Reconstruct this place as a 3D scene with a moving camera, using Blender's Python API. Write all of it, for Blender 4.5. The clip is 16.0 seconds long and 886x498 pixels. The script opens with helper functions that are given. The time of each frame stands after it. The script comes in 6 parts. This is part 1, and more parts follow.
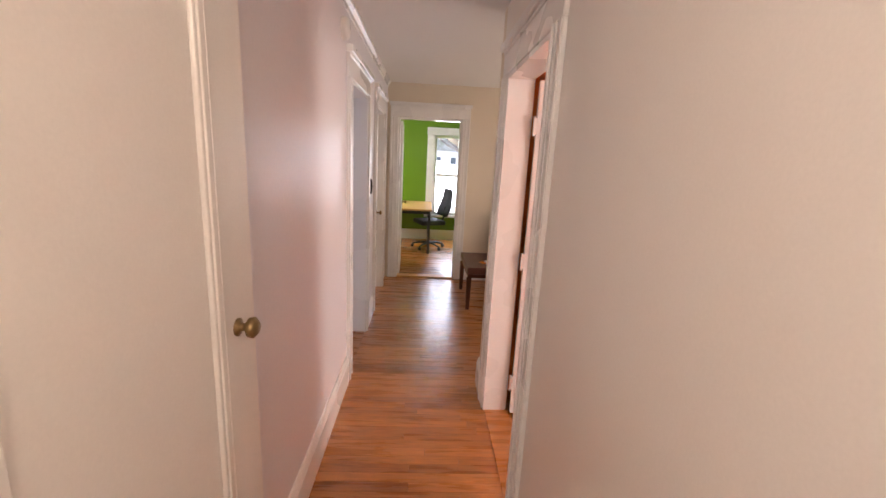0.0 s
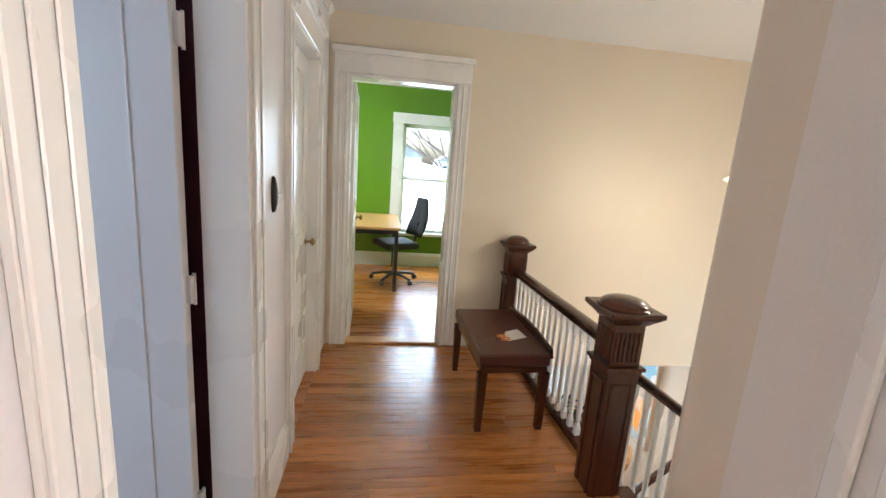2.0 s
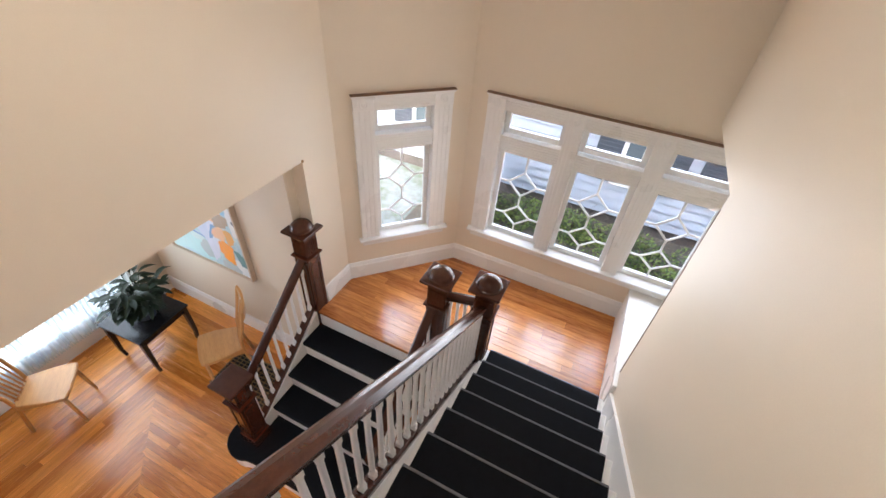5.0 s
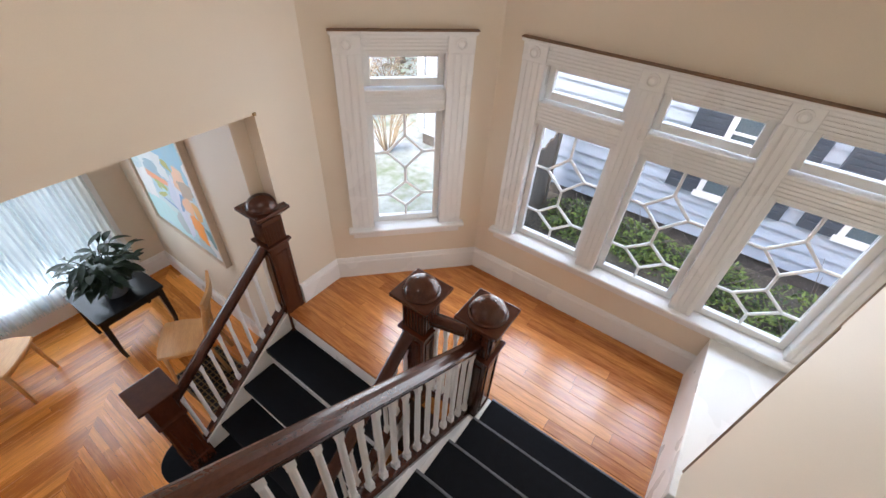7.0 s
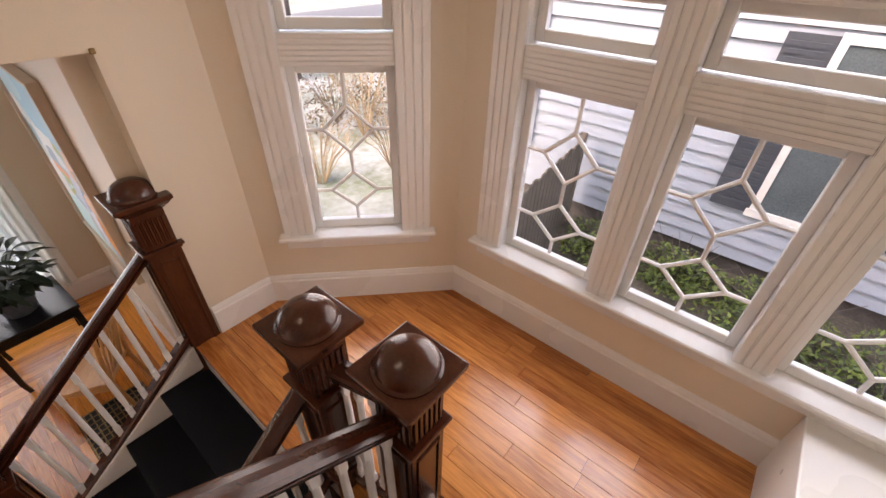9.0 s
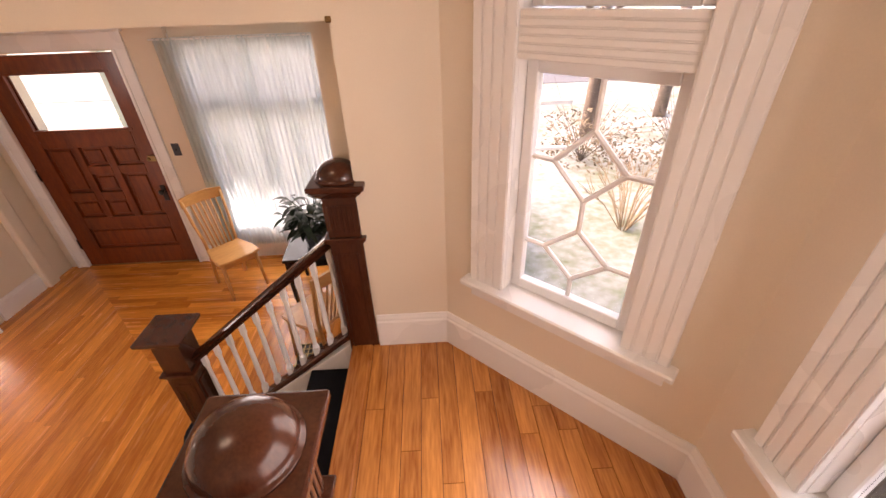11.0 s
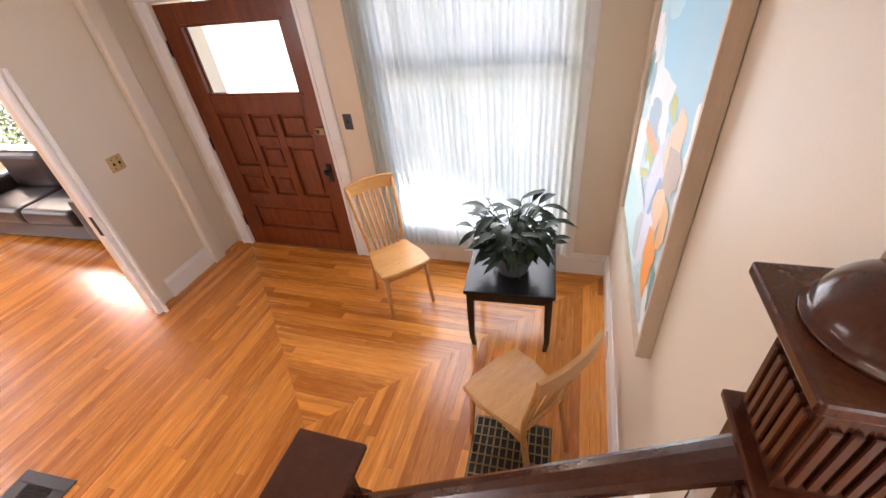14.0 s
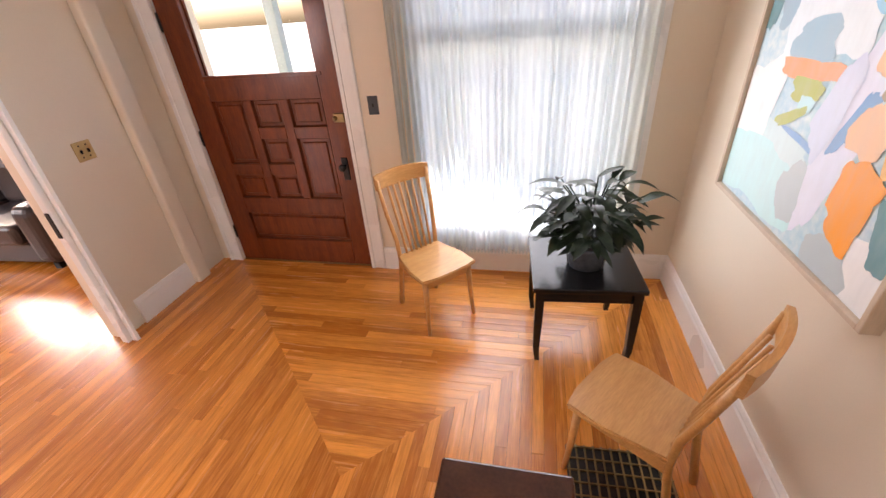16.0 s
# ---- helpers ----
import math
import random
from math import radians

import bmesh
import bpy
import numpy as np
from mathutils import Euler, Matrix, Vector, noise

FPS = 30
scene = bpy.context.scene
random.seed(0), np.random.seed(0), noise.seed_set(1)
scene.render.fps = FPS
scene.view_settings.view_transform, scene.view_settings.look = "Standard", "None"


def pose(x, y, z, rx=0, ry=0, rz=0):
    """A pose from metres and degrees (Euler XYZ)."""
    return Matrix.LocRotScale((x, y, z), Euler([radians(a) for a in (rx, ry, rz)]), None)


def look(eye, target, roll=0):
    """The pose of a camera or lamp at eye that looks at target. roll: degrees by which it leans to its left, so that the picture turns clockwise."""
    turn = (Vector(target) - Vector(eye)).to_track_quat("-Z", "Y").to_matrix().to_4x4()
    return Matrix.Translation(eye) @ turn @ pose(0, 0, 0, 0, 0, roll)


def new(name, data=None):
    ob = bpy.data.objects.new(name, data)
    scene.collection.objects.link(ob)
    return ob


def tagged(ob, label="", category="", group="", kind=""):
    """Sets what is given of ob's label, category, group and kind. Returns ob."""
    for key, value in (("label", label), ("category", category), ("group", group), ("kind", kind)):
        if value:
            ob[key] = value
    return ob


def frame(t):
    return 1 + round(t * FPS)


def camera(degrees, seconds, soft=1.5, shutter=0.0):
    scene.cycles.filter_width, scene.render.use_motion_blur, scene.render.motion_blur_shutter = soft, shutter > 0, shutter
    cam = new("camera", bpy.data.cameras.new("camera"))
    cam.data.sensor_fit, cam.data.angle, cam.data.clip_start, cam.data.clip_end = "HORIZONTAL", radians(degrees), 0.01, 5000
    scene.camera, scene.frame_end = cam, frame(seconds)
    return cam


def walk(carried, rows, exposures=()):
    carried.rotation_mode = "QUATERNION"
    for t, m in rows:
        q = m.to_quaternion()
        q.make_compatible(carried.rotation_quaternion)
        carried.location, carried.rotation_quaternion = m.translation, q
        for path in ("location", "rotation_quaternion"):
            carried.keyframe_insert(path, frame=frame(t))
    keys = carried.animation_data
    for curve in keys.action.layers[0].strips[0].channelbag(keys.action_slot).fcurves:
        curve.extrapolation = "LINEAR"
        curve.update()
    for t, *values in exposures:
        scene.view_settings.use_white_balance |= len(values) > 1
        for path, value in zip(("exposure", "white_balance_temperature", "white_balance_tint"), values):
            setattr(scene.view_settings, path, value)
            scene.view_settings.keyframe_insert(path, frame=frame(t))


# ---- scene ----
cam = camera(94.4, 16.0)
PATH = [
    (0, (0.062, -0.251, 1.578), (0.157, 1.701, 1.151), 2.9),
    (0.5, (0.01, 0.344, 1.503), (0.192, 2.306, 1.164), 2.8),
    (1, (0.059, 0.865, 1.471), (0.141, 2.845, 1.203), 3.0),
    (1.5, (0.009, 1.417, 1.464), (0.211, 3.381, 1.147), 3.0),
    (2, (-0.016, 1.912, 1.446), (0.275, 3.853, 1.063), 4.2),
    (2.5, (0.029, 2.32, 1.434), (0.539, 4.211, 1.028), 4.2),
    (2.8, (0.039, 2.551, 1.461), (1.011, 4.255, 1.069), 5.5),
    (3, (0.166, 2.77, 1.438), (1.477, 4.182, 0.901), 0.9),
    (3.5, (0.479, 2.974, 1.455), (2.187, 3.652, 0.666), 2.3),
    (4, (0.753, 2.96, 1.474), (2.415, 3.315, 0.42), 3.6),
    (4.5, (1.053, 3.084, 1.438), (2.572, 3.48, 0.198), 4.7),
    (4.7, (1.172, 3.116, 1.411), (2.64, 3.586, 0.137), 4.8),
    (6.8, (2.085, 2.999, 0.799), (3.263, 3.929, -0.524), 2.9),
    (7, (2.176, 3.054, 0.766), (3.433, 3.89, -0.546), 3.7),
    (7.5, (2.396, 3.074, 0.586), (3.798, 3.71, -0.69), 2.1),
    (8, (2.642, 2.985, 0.418), (4.116, 3.351, -0.883), 3.0),
    (8.5, (2.819, 3.039, 0.259), (4.33, 3.496, -0.968), 1.9),
    (9, (2.907, 3.077, 0.168), (4.147, 4.084, -1.036), 1.6),
    (9.5, (2.987, 3.144, 0.106), (3.925, 4.641, -0.831), -1.0),
    (10, (3.128, 3.204, -0.006), (3.536, 4.89, -1.0), -1.0),
    (10.6, (3.40, 3.31, -0.06), (3.60, 4.98, -1.08), -1.5),
    (11.2, (3.70, 3.62, -0.13), (3.66, 5.27, -1.21), -2.3),
    (11.8, (3.62, 3.98, -0.22), (3.36, 5.60, -1.35), -3.2),
    (12.3, (3.43, 4.215, -0.291), (2.963, 5.759, -1.473), -4.4),
    (12.5, (3.356, 4.279, -0.248), (2.813, 5.8, -1.428), -6.3),
    (13, (3.169, 4.517, -0.248), (2.54, 5.94, -1.505), -6.4),
    (13.5, (3.02, 4.685, -0.295), (2.457, 6.089, -1.603), -2.5),
    (14, (2.882, 4.715, -0.376), (2.324, 6.241, -1.544), -6.6),
    (14.5, (2.719, 4.756, -0.416), (2.134, 6.332, -1.5), -5.7),
    (15, (2.542, 4.796, -0.562), (1.816, 6.366, -1.565), -6.8),
    (15.5, (2.406, 4.785, -0.704), (1.822, 6.435, -1.671), -2.9),
    (16, (2.274, 4.807, -0.834), (1.862, 6.483, -1.845), -4.5),
]
walk(cam, [(t, look(eye, target, roll)) for t, eye, target, roll in PATH],
     exposures=[(0.0, 4.15, 6600, 20), (0.5, 4.3, 6300, 14), (1.0, 4.4, 6000, 7), (1.5, 4.25, 5900, 6), (2.0, 4.5, 5800, 2), (2.5, 4.6, 5900, 2), (3.0, 4.3, 6100, 11), (3.5, 4.15, 6300, 12), (4.0, 4.1, 6100, 12), (4.7, 4.05, 5900, 11), (7.0, 3.8, 5800, 10), (7.5, 3.8, 5900, 11), (8.5, 3.45, 6300, 15), (9.0, 3.48, 7000, 22), (10.0, 3.7, 8200, 33), (12.5, 4.15, 6900, 25), (13.0, 4.25, 6600, 19), (14.0, 4.3, 6600, 19), (15.0, 4.1, 6500, 18), (16.0, 4.25, 6800, 22)])

# levels: upper floor 0, landing, entry floor, outdoor ground
ZM, ZL, ZG, ZC = -1.70, -2.65, -3.35, 2.47

# ---- world, sun, lamps ----
world = bpy.data.worlds.new("overcast_sky")
scene.world = world
world.use_nodes = True
wn = world.node_tree
sky = wn.nodes.new("ShaderNodeTexSky")
sky.sky_type, sky.sun_disc = "NISHITA", False
sky.sun_elevation, sky.sun_rotation = radians(38), radians(285)
sky.air_density, sky.dust_density, sky.ozone_density = 1.0, 6.0, 1.0
wn.links.new(sky.outputs["Color"], wn.nodes["Background"].inputs["Color"])
wn.nodes["Background"].inputs["Strength"].default_value = 0.055


def lamp(name, kind, m, energy, color, size=0.1, size_y=0.0):
    data = bpy.data.lights.new(name, kind)
    data.energy, data.color = energy, color
    if kind == "AREA":
        data.size = size
        if size_y:
            data.shape, data.size_y = "RECTANGLE", size_y
    elif kind == "SUN":
        data.angle = size
    else:
        data.shadow_soft_size = size
    ob = new(name, data)
    ob.matrix_world = m
    return ob


SUN_FROM = Vector((math.sin(radians(285)) * math.cos(radians(38)), math.cos(radians(285)) * math.cos(radians(38)), math.sin(radians(38))))
lamp("sun", "SUN", look(SUN_FROM * 30, (0, 0, 0)), 0.15, (1.0, 0.97, 0.93), radians(16))
# daylight of windows that face away from the walk: bedroom, bathroom
lamp("bedroom_window_light", "AREA", look((3.28, 0.6, 1.3), (0.6, 1.6, 1.0)), 6.5, (1.0, 0.90, 0.80), 1.3, 1.5)
lamp("bathroom_window_light", "AREA", look((-3.08, 2.2, 1.5), (-0.5, 2.9, 1.2)), 2.4, (0.76, 0.84, 1.0), 0.9, 1.3)
# fill lamps added at blank walls to brighten study, living room and entry
lamp("study_side_fill", "AREA", look((-1.86, 6.5, 1.3), (1.0, 6.6, 0.6)), 5.0, (0.97, 0.98, 1.0), 1.1, 1.4)
lamp("living_room_fill_west", "AREA", look((-5.98, 5.2, -1.3), (0, 5.0, -2.4)), 9.0, (0.95, 0.97, 1.0), 3.0, 1.6)
lamp("living_room_fill_south", "AREA", look((-2.6, 0.52, -1.3), (-1.6, 6.0, -2.4)), 7.0, (0.95, 0.97, 1.0), 2.2, 1.6)
lamp("entry_back_fill", "AREA", look((1.0, 0.56, -1.3), (0.0, 6.2, -2.2)), 13.0, (0.97, 0.97, 1.0), 2.0, 1.6)
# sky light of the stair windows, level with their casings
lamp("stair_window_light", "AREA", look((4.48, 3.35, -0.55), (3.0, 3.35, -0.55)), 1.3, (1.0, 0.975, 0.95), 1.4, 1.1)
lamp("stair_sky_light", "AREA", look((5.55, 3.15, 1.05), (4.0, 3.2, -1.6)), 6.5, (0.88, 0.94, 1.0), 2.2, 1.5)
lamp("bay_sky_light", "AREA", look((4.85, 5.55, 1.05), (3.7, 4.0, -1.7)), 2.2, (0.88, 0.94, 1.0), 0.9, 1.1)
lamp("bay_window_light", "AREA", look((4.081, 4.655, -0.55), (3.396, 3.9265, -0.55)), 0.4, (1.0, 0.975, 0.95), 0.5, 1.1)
lamp("study_front_window_light", "AREA", look((0.60, 8.02, 1.3), (0.4, 5.6, 0.2)), 1.5, (0.82, 0.90, 1.0), 0.75, 1.45)
lamp("entry_window_light", "AREA", look((2.165, 7.41, -1.40), (2.10, 5.2, -1.60)), 1.5, (0.92, 0.97, 1.0), 1.25, 1.7)
lamp("hall_ceiling_light", "POINT", Matrix.Translation((0.05, -0.9, 2.30)), 1.5, (1.0, 0.86, 0.70), 0.10)


# ---- materials ----
def material(name, color, rough=0.5, metal=0.0, spread=0.12, scale=4.0, fine=60.0, bump=0.08, stretch=(1, 1, 1), coat=0.0, island=False, rand=0.0, alt=None, coat_rough=0.12):
    """A painted, wooden or metal surface: two scales of noise in colour and roughness, and a fine relief."""
    mat = bpy.data.materials.new(name)
    mat.use_nodes = True
    nt = mat.node_tree
    N, L = nt.nodes, nt.links
    b = N["Principled BSDF"]
    b.inputs["Roughness"].default_value, b.inputs["Metallic"].default_value = rough, metal
    b.inputs["Coat Weight"].default_value = coat
    b.inputs["Coat Roughness"].default_value = coat_rough
    tc = N.new("ShaderNodeTexCoord")
    mp = N.new("ShaderNodeMapping")
    mp.inputs["Scale"].default_value = stretch
    L.new(tc.outputs["Object"], mp.inputs["Vector"])
    coarse, small = N.new("ShaderNodeTexNoise"), N.new("ShaderNodeTexNoise")
    for node, s, detail in ((coarse, scale, 3), (small, fine, 4)):
        node.inputs["Scale"].default_value, node.inputs["Detail"].default_value = s, detail
        L.new(mp.outputs["Vector"], node.inputs["Vector"])
    if rand or island:
        src = N.new("ShaderNodeNewGeometry").outputs["Random Per Island"] if island else N.new("ShaderNodeObjectInfo").outputs["Random"]
        wide = N.new("ShaderNodeMath")
        wide.operation = "MULTIPLY"
        L.new(src, wide.inputs[0])
        wide.inputs[1].default_value = 37.0
        shift = N.new("ShaderNodeVectorMath")
        shift.operation = "ADD"
        L.new(mp.outputs["Vector"], shift.inputs[0])
        L.new(wide.outputs[0], shift.inputs[1])
        L.new(shift.outputs[0], coarse.inputs["Vector"])
        L.new(shift.outputs[0], small.inputs["Vector"])
    add = N.new("ShaderNodeMath")
    add.operation = "ADD"
    L.new(coarse.outputs["Fac"], add.inputs[0])
    L.new(small.outputs["Fac"], add.inputs[1])
    half = N.new("ShaderNodeMath")
    half.operation = "MULTIPLY"
    L.new(add.outputs[0], half.inputs[0])
    half.inputs[1].default_value = 0.5
    fac = half.outputs[0]
    if rand or island:
        mixr = N.new("ShaderNodeMath")
        mixr.operation = "MULTIPLY_ADD"
        L.new(src, mixr.inputs[0])
        mixr.inputs[1].default_value = rand or 0.3
        mixr2 = N.new("ShaderNodeMath")
        mixr2.operation = "SUBTRACT"
        L.new(fac, mixr2.inputs[0])
        mixr2.inputs[1].default_value = 0.5 * (rand or 0.3)
        L.new(mixr2.outputs[0], mixr.inputs[2])
        fac = mixr.outputs[0]
    ramp = N.new("ShaderNodeValToRGB")
    dark = tuple(c * (1 - spread) for c in color) if alt is None else alt
    light = tuple(min(1, c * (1 + spread)) for c in color)
    ramp.color_ramp.elements[0].position, ramp.color_ramp.elements[1].position = 0.3, 0.7
    ramp.color_ramp.elements[0].color, ramp.color_ramp.elements[1].color = (*dark, 1), (*light, 1)
    L.new(fac, ramp.inputs["Fac"])
    L.new(ramp.outputs["Color"], b.inputs["Base Color"])
    rr = N.new("ShaderNodeMapRange")
    L.new(coarse.outputs["Fac"], rr.inputs["Value"])
    rr.inputs["To Min"].default_value, rr.inputs["To Max"].default_value = max(0.02, rough * 0.8), min(1, rough * 1.2)
    L.new(rr.outputs["Result"], b.inputs["Roughness"])
    if bump:
        bp = N.new("ShaderNodeBump")
        bp.inputs["Strength"].default_value, bp.inputs["Distance"].default_value = bump, 0.004
        L.new(small.outputs["Fac"], bp.inputs["Height"])
        L.new(bp.outputs["Normal"], b.inputs["Normal"])
    return mat


def glass(name, color=(1, 1, 1), rough=0.0):
    mat = bpy.data.materials.new(name)
    mat.use_nodes = True
    b = mat.node_tree.nodes["Principled BSDF"]
    b.inputs["Base Color"].default_value = (*color, 1)
    b.inputs["Roughness"].default_value, b.inputs["Transmission Weight"].default_value, b.inputs["IOR"].default_value = rough, 1.0, 1.05
    return mat


def glowing(name, color, strength, base=(0.9, 0.85, 0.8)):
    mat = bpy.data.materials.new(name)
    mat.use_nodes = True
    b = mat.node_tree.nodes["Principled BSDF"]
    b.inputs["Base Color"].default_value = (*base, 1)
    b.inputs["Roughness"].default_value = 0.4
    b.inputs["Emission Color"].default_value, b.inputs["Emission Strength"].default_value = (*color, 1), strength
    return mat


M_WALL = material("cream_wall_paint", (0.77, 0.685, 0.56), 0.52, spread=0.03, scale=1.3, fine=180, bump=0.06)
M_HALLWALL = material("pale_hall_paint", (0.82, 0.78, 0.73), 0.30, spread=0.03, scale=1.3, fine=150, bump=0.08)
# pale hall paint with cool daylight put into its colour as lavender
M_WESTWALL = material("hall_paint_cool_light_tint", (0.77, 0.755, 0.785), 0.40, spread=0.03, scale=1.3, fine=60, bump=0.08)
M_CEIL = material("white_ceiling_paint", (0.80, 0.79, 0.77), 0.8, spread=0.02, scale=1.0, fine=90, bump=0.1)
M_TRIM = material("white_gloss_trim", (0.84, 0.835, 0.82), 0.28, spread=0.01, scale=2, fine=90, bump=0.02)
M_GREEN = material("green_wall_paint", (0.12, 0.25, 0.008), 0.3, spread=0.05, scale=1.5, fine=120, bump=0.05)
M_ORANGE = material("orange_wall_paint", (0.85, 0.25, 0.03), 0.4, spread=0.04, scale=1.5, fine=120, bump=0.05)
M_MAROON = material("maroon_wall_paint", (0.12, 0.03, 0.05), 0.5, spread=0.05)
M_DARK = material("dark_stained_oak", (0.066, 0.019, 0.009), 0.24, spread=0.35, scale=3, fine=26, bump=0.035, stretch=(6, 6, 0.8), coat=0.3)
M_RAIL = material("dark_oak_handrail", (0.056, 0.016, 0.008), 0.25, spread=0.35, scale=3, fine=24, bump=0.03, stretch=(0.8, 6, 6), coat=0.35)
M_RAILY = material("dark_oak_hall_rail", (0.056, 0.016, 0.008), 0.25, spread=0.35, scale=3, fine=24, bump=0.03, stretch=(6, 0.8, 6), coat=0.35)
OAK, OAKD = (0.78, 0.315, 0.056), (0.46, 0.145, 0.020)
M_OAKX = material("honey_oak_strip_x", OAK, 0.26, alt=OAKD, spread=0.1, scale=2.2, fine=9, bump=0.05, stretch=(1.1, 16, 16), coat=0.45, coat_rough=0.20, rand=0.36)
M_OAKY = material("honey_oak_strip_y", OAK, 0.26, alt=OAKD, spread=0.1, scale=2.2, fine=9, bump=0.05, stretch=(16, 1.1, 16), coat=0.45, coat_rough=0.20, rand=0.36)
M_OAKXI = material("honey_oak_strips_x", OAK, 0.26, alt=OAKD, spread=0.1, scale=2.2, fine=9, bump=0.05, stretch=(1.1, 16, 16), coat=0.45, coat_rough=0.20, island=True, rand=0.36)
M_OAKYI = material("honey_oak_strips_y", OAK, 0.26, alt=OAKD, spread=0.1, scale=2.2, fine=9, bump=0.05, stretch=(16, 1.1, 16), coat=0.45, coat_rough=0.20, island=True, rand=0.36)
HALL, HALLD = (0.50, 0.195, 0.046), (0.24, 0.076, 0.016)
M_HALLX = material("hall_oak_strip", HALL, 0.28, alt=HALLD, spread=0.1, scale=2.2, fine=9, bump=0.05, stretch=(1.1, 10, 10), coat=0.35, coat_rough=0.2, rand=0.24)
M_LAND = material("worn_pine_board", (0.60, 0.25, 0.065), 0.23, alt=(0.28, 0.085, 0.018), spread=0.1, scale=2.2, fine=8, bump=0.08, stretch=(13, 1.1, 13), coat=0.25, rand=0.22)
M_GAP = material("dark_floor_joint", (0.03, 0.012, 0.006), 0.8)
M_CARPET = material("charcoal_stair_carpet", (0.008, 0.009, 0.012), 0.95, spread=0.35, scale=25, fine=500, bump=0.5)
# lighter grey for the painted highlight along the carpet nosings
M_NOSING_GLINT = material("grey_nosing_highlight", (0.16, 0.165, 0.18), 0.8, spread=0.25, scale=25, fine=300, bump=0.3)
for dull in (M_CARPET, M_NOSING_GLINT):
    dull.node_tree.nodes["Principled BSDF"].inputs["Specular IOR Level"].default_value = 0.12
M_MAPLE = material("natural_maple", (0.66, 0.36, 0.13), 0.34, alt=(0.50, 0.245, 0.075), spread=0.08, scale=3, fine=16, bump=0.05, stretch=(1.2, 9, 9), coat=0.2)
M_BLACK = material("black_lacquer", (0.012, 0.012, 0.015), 0.22, spread=0.2, scale=6, fine=80, bump=0.04)
M_DOOR = material("red_brown_mahogany", (0.20, 0.042, 0.008), 0.36, alt=(0.085, 0.015, 0.004), spread=0.15, scale=2.5, fine=18, bump=0.08, stretch=(9, 9, 1.0), coat=0.3)
for wood in (M_DARK, M_RAIL, M_RAILY, M_DOOR):
    wood.node_tree.nodes["Principled BSDF"].inputs["Specular IOR Level"].default_value = 0.35
M_LEATHER = material("dark_brown_leather", (0.075, 0.020, 0.012), 0.34, spread=0.2, scale=5, fine=160, bump=0.3)
M_SOFA = material("grey_brown_leather", (0.034, 0.025, 0.026), 0.35, spread=0.2, scale=4, fine=140, bump=0.3)
M_BRASS = material("polished_brass", (0.75, 0.47, 0.16), 0.18, metal=1.0, spread=0.1, scale=12, fine=90, bump=0.03)
M_PLATE = material("satin_brass_plate", (0.62, 0.45, 0.20), 0.4, metal=0.5, spread=0.1, scale=12, fine=90, bump=0.03)
M_OLDBRASS = material("aged_brass", (0.28, 0.19, 0.09), 0.35, metal=1.0, spread=0.25, scale=14, fine=90)
M_IRON = material("black_iron", (0.03, 0.028, 0.028), 0.45, metal=0.8, spread=0.3, scale=10, fine=120)
M_GREY = material("grey_enamelled_metal", (0.05, 0.055, 0.065), 0.4, metal=0.3, spread=0.15, scale=10, fine=120)
M_CHROME = material("chrome", (0.7, 0.7, 0.72), 0.12, metal=1.0, spread=0.05)
M_PLASTIC = material("black_plastic", (0.02, 0.02, 0.024), 0.42, spread=0.2)
M_FABRIC = material("black_mesh_fabric", (0.03, 0.032, 0.04), 0.85, spread=0.25, scale=30, fine=300, bump=0.4)
M_PAPER = material("white_paper", (0.85, 0.84, 0.82), 0.7, spread=0.02)
M_SCISSOR = material("orange_plastic", (0.75, 0.25, 0.03), 0.35, spread=0.08)
M_LEAF = material("dark_glossy_leaf", (0.028, 0.052, 0.022), 0.42, alt=(0.014, 0.026, 0.014), spread=0.2, scale=9, fine=60, bump=0.15, rand=0.5, island=True)
M_LEAF.node_tree.nodes["Principled BSDF"].inputs["Specular IOR Level"].default_value = 0.3
M_POT = material("blue_grey_glazed_pot", (0.10, 0.12, 0.15), 0.25, spread=0.3, scale=7, fine=50)
M_GLASS = glass("window_glass")
M_AMBER = bpy.data.materials.new("amber_stained_glass")
M_AMBER.use_nodes = True
an = M_AMBER.node_tree
tr = an.nodes.new("ShaderNodeBsdfTranslucent")
tr.inputs["Color"].default_value = (1.0, 0.37, 0.004, 1)
an.links.new(tr.outputs[0], an.nodes["Material Output"].inputs["Surface"])
M_SHADE = glowing("frosted_glass_shade", (1.0, 0.60, 0.30), 0.10)
M_BULB = glowing("lamp_bulb", (1.0, 0.80, 0.55), 1.2)
M_TILE = material("pale_bath_floor", (0.55, 0.56, 0.58), 0.35, spread=0.06)
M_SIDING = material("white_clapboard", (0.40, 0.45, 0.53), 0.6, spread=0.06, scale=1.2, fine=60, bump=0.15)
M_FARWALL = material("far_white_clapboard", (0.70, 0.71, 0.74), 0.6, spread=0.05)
M_SHUTTER = material("dark_shutter_paint", (0.075, 0.085, 0.105), 0.5, spread=0.2)
M_HOUSEGLASS = material("dim_house_window", (0.11, 0.135, 0.15), 0.06, spread=0.3, scale=1.5)
M_STONE = material("dark_foundation_stone", (0.12, 0.105, 0.095), 0.85, spread=0.35, scale=6, fine=50, bump=0.5)
M_SNOW = material("thin_snow_and_grass", (0.42, 0.44, 0.47), 0.8, alt=(0.12, 0.15, 0.07), spread=0.05, scale=0.8, fine=6, bump=0.4)
M_FOLIAGE = material("green_shrub_leaf", (0.20, 0.26, 0.055), 0.45, alt=(0.055, 0.085, 0.025), spread=0.2, scale=5, fine=40, rand=0.5, island=True)
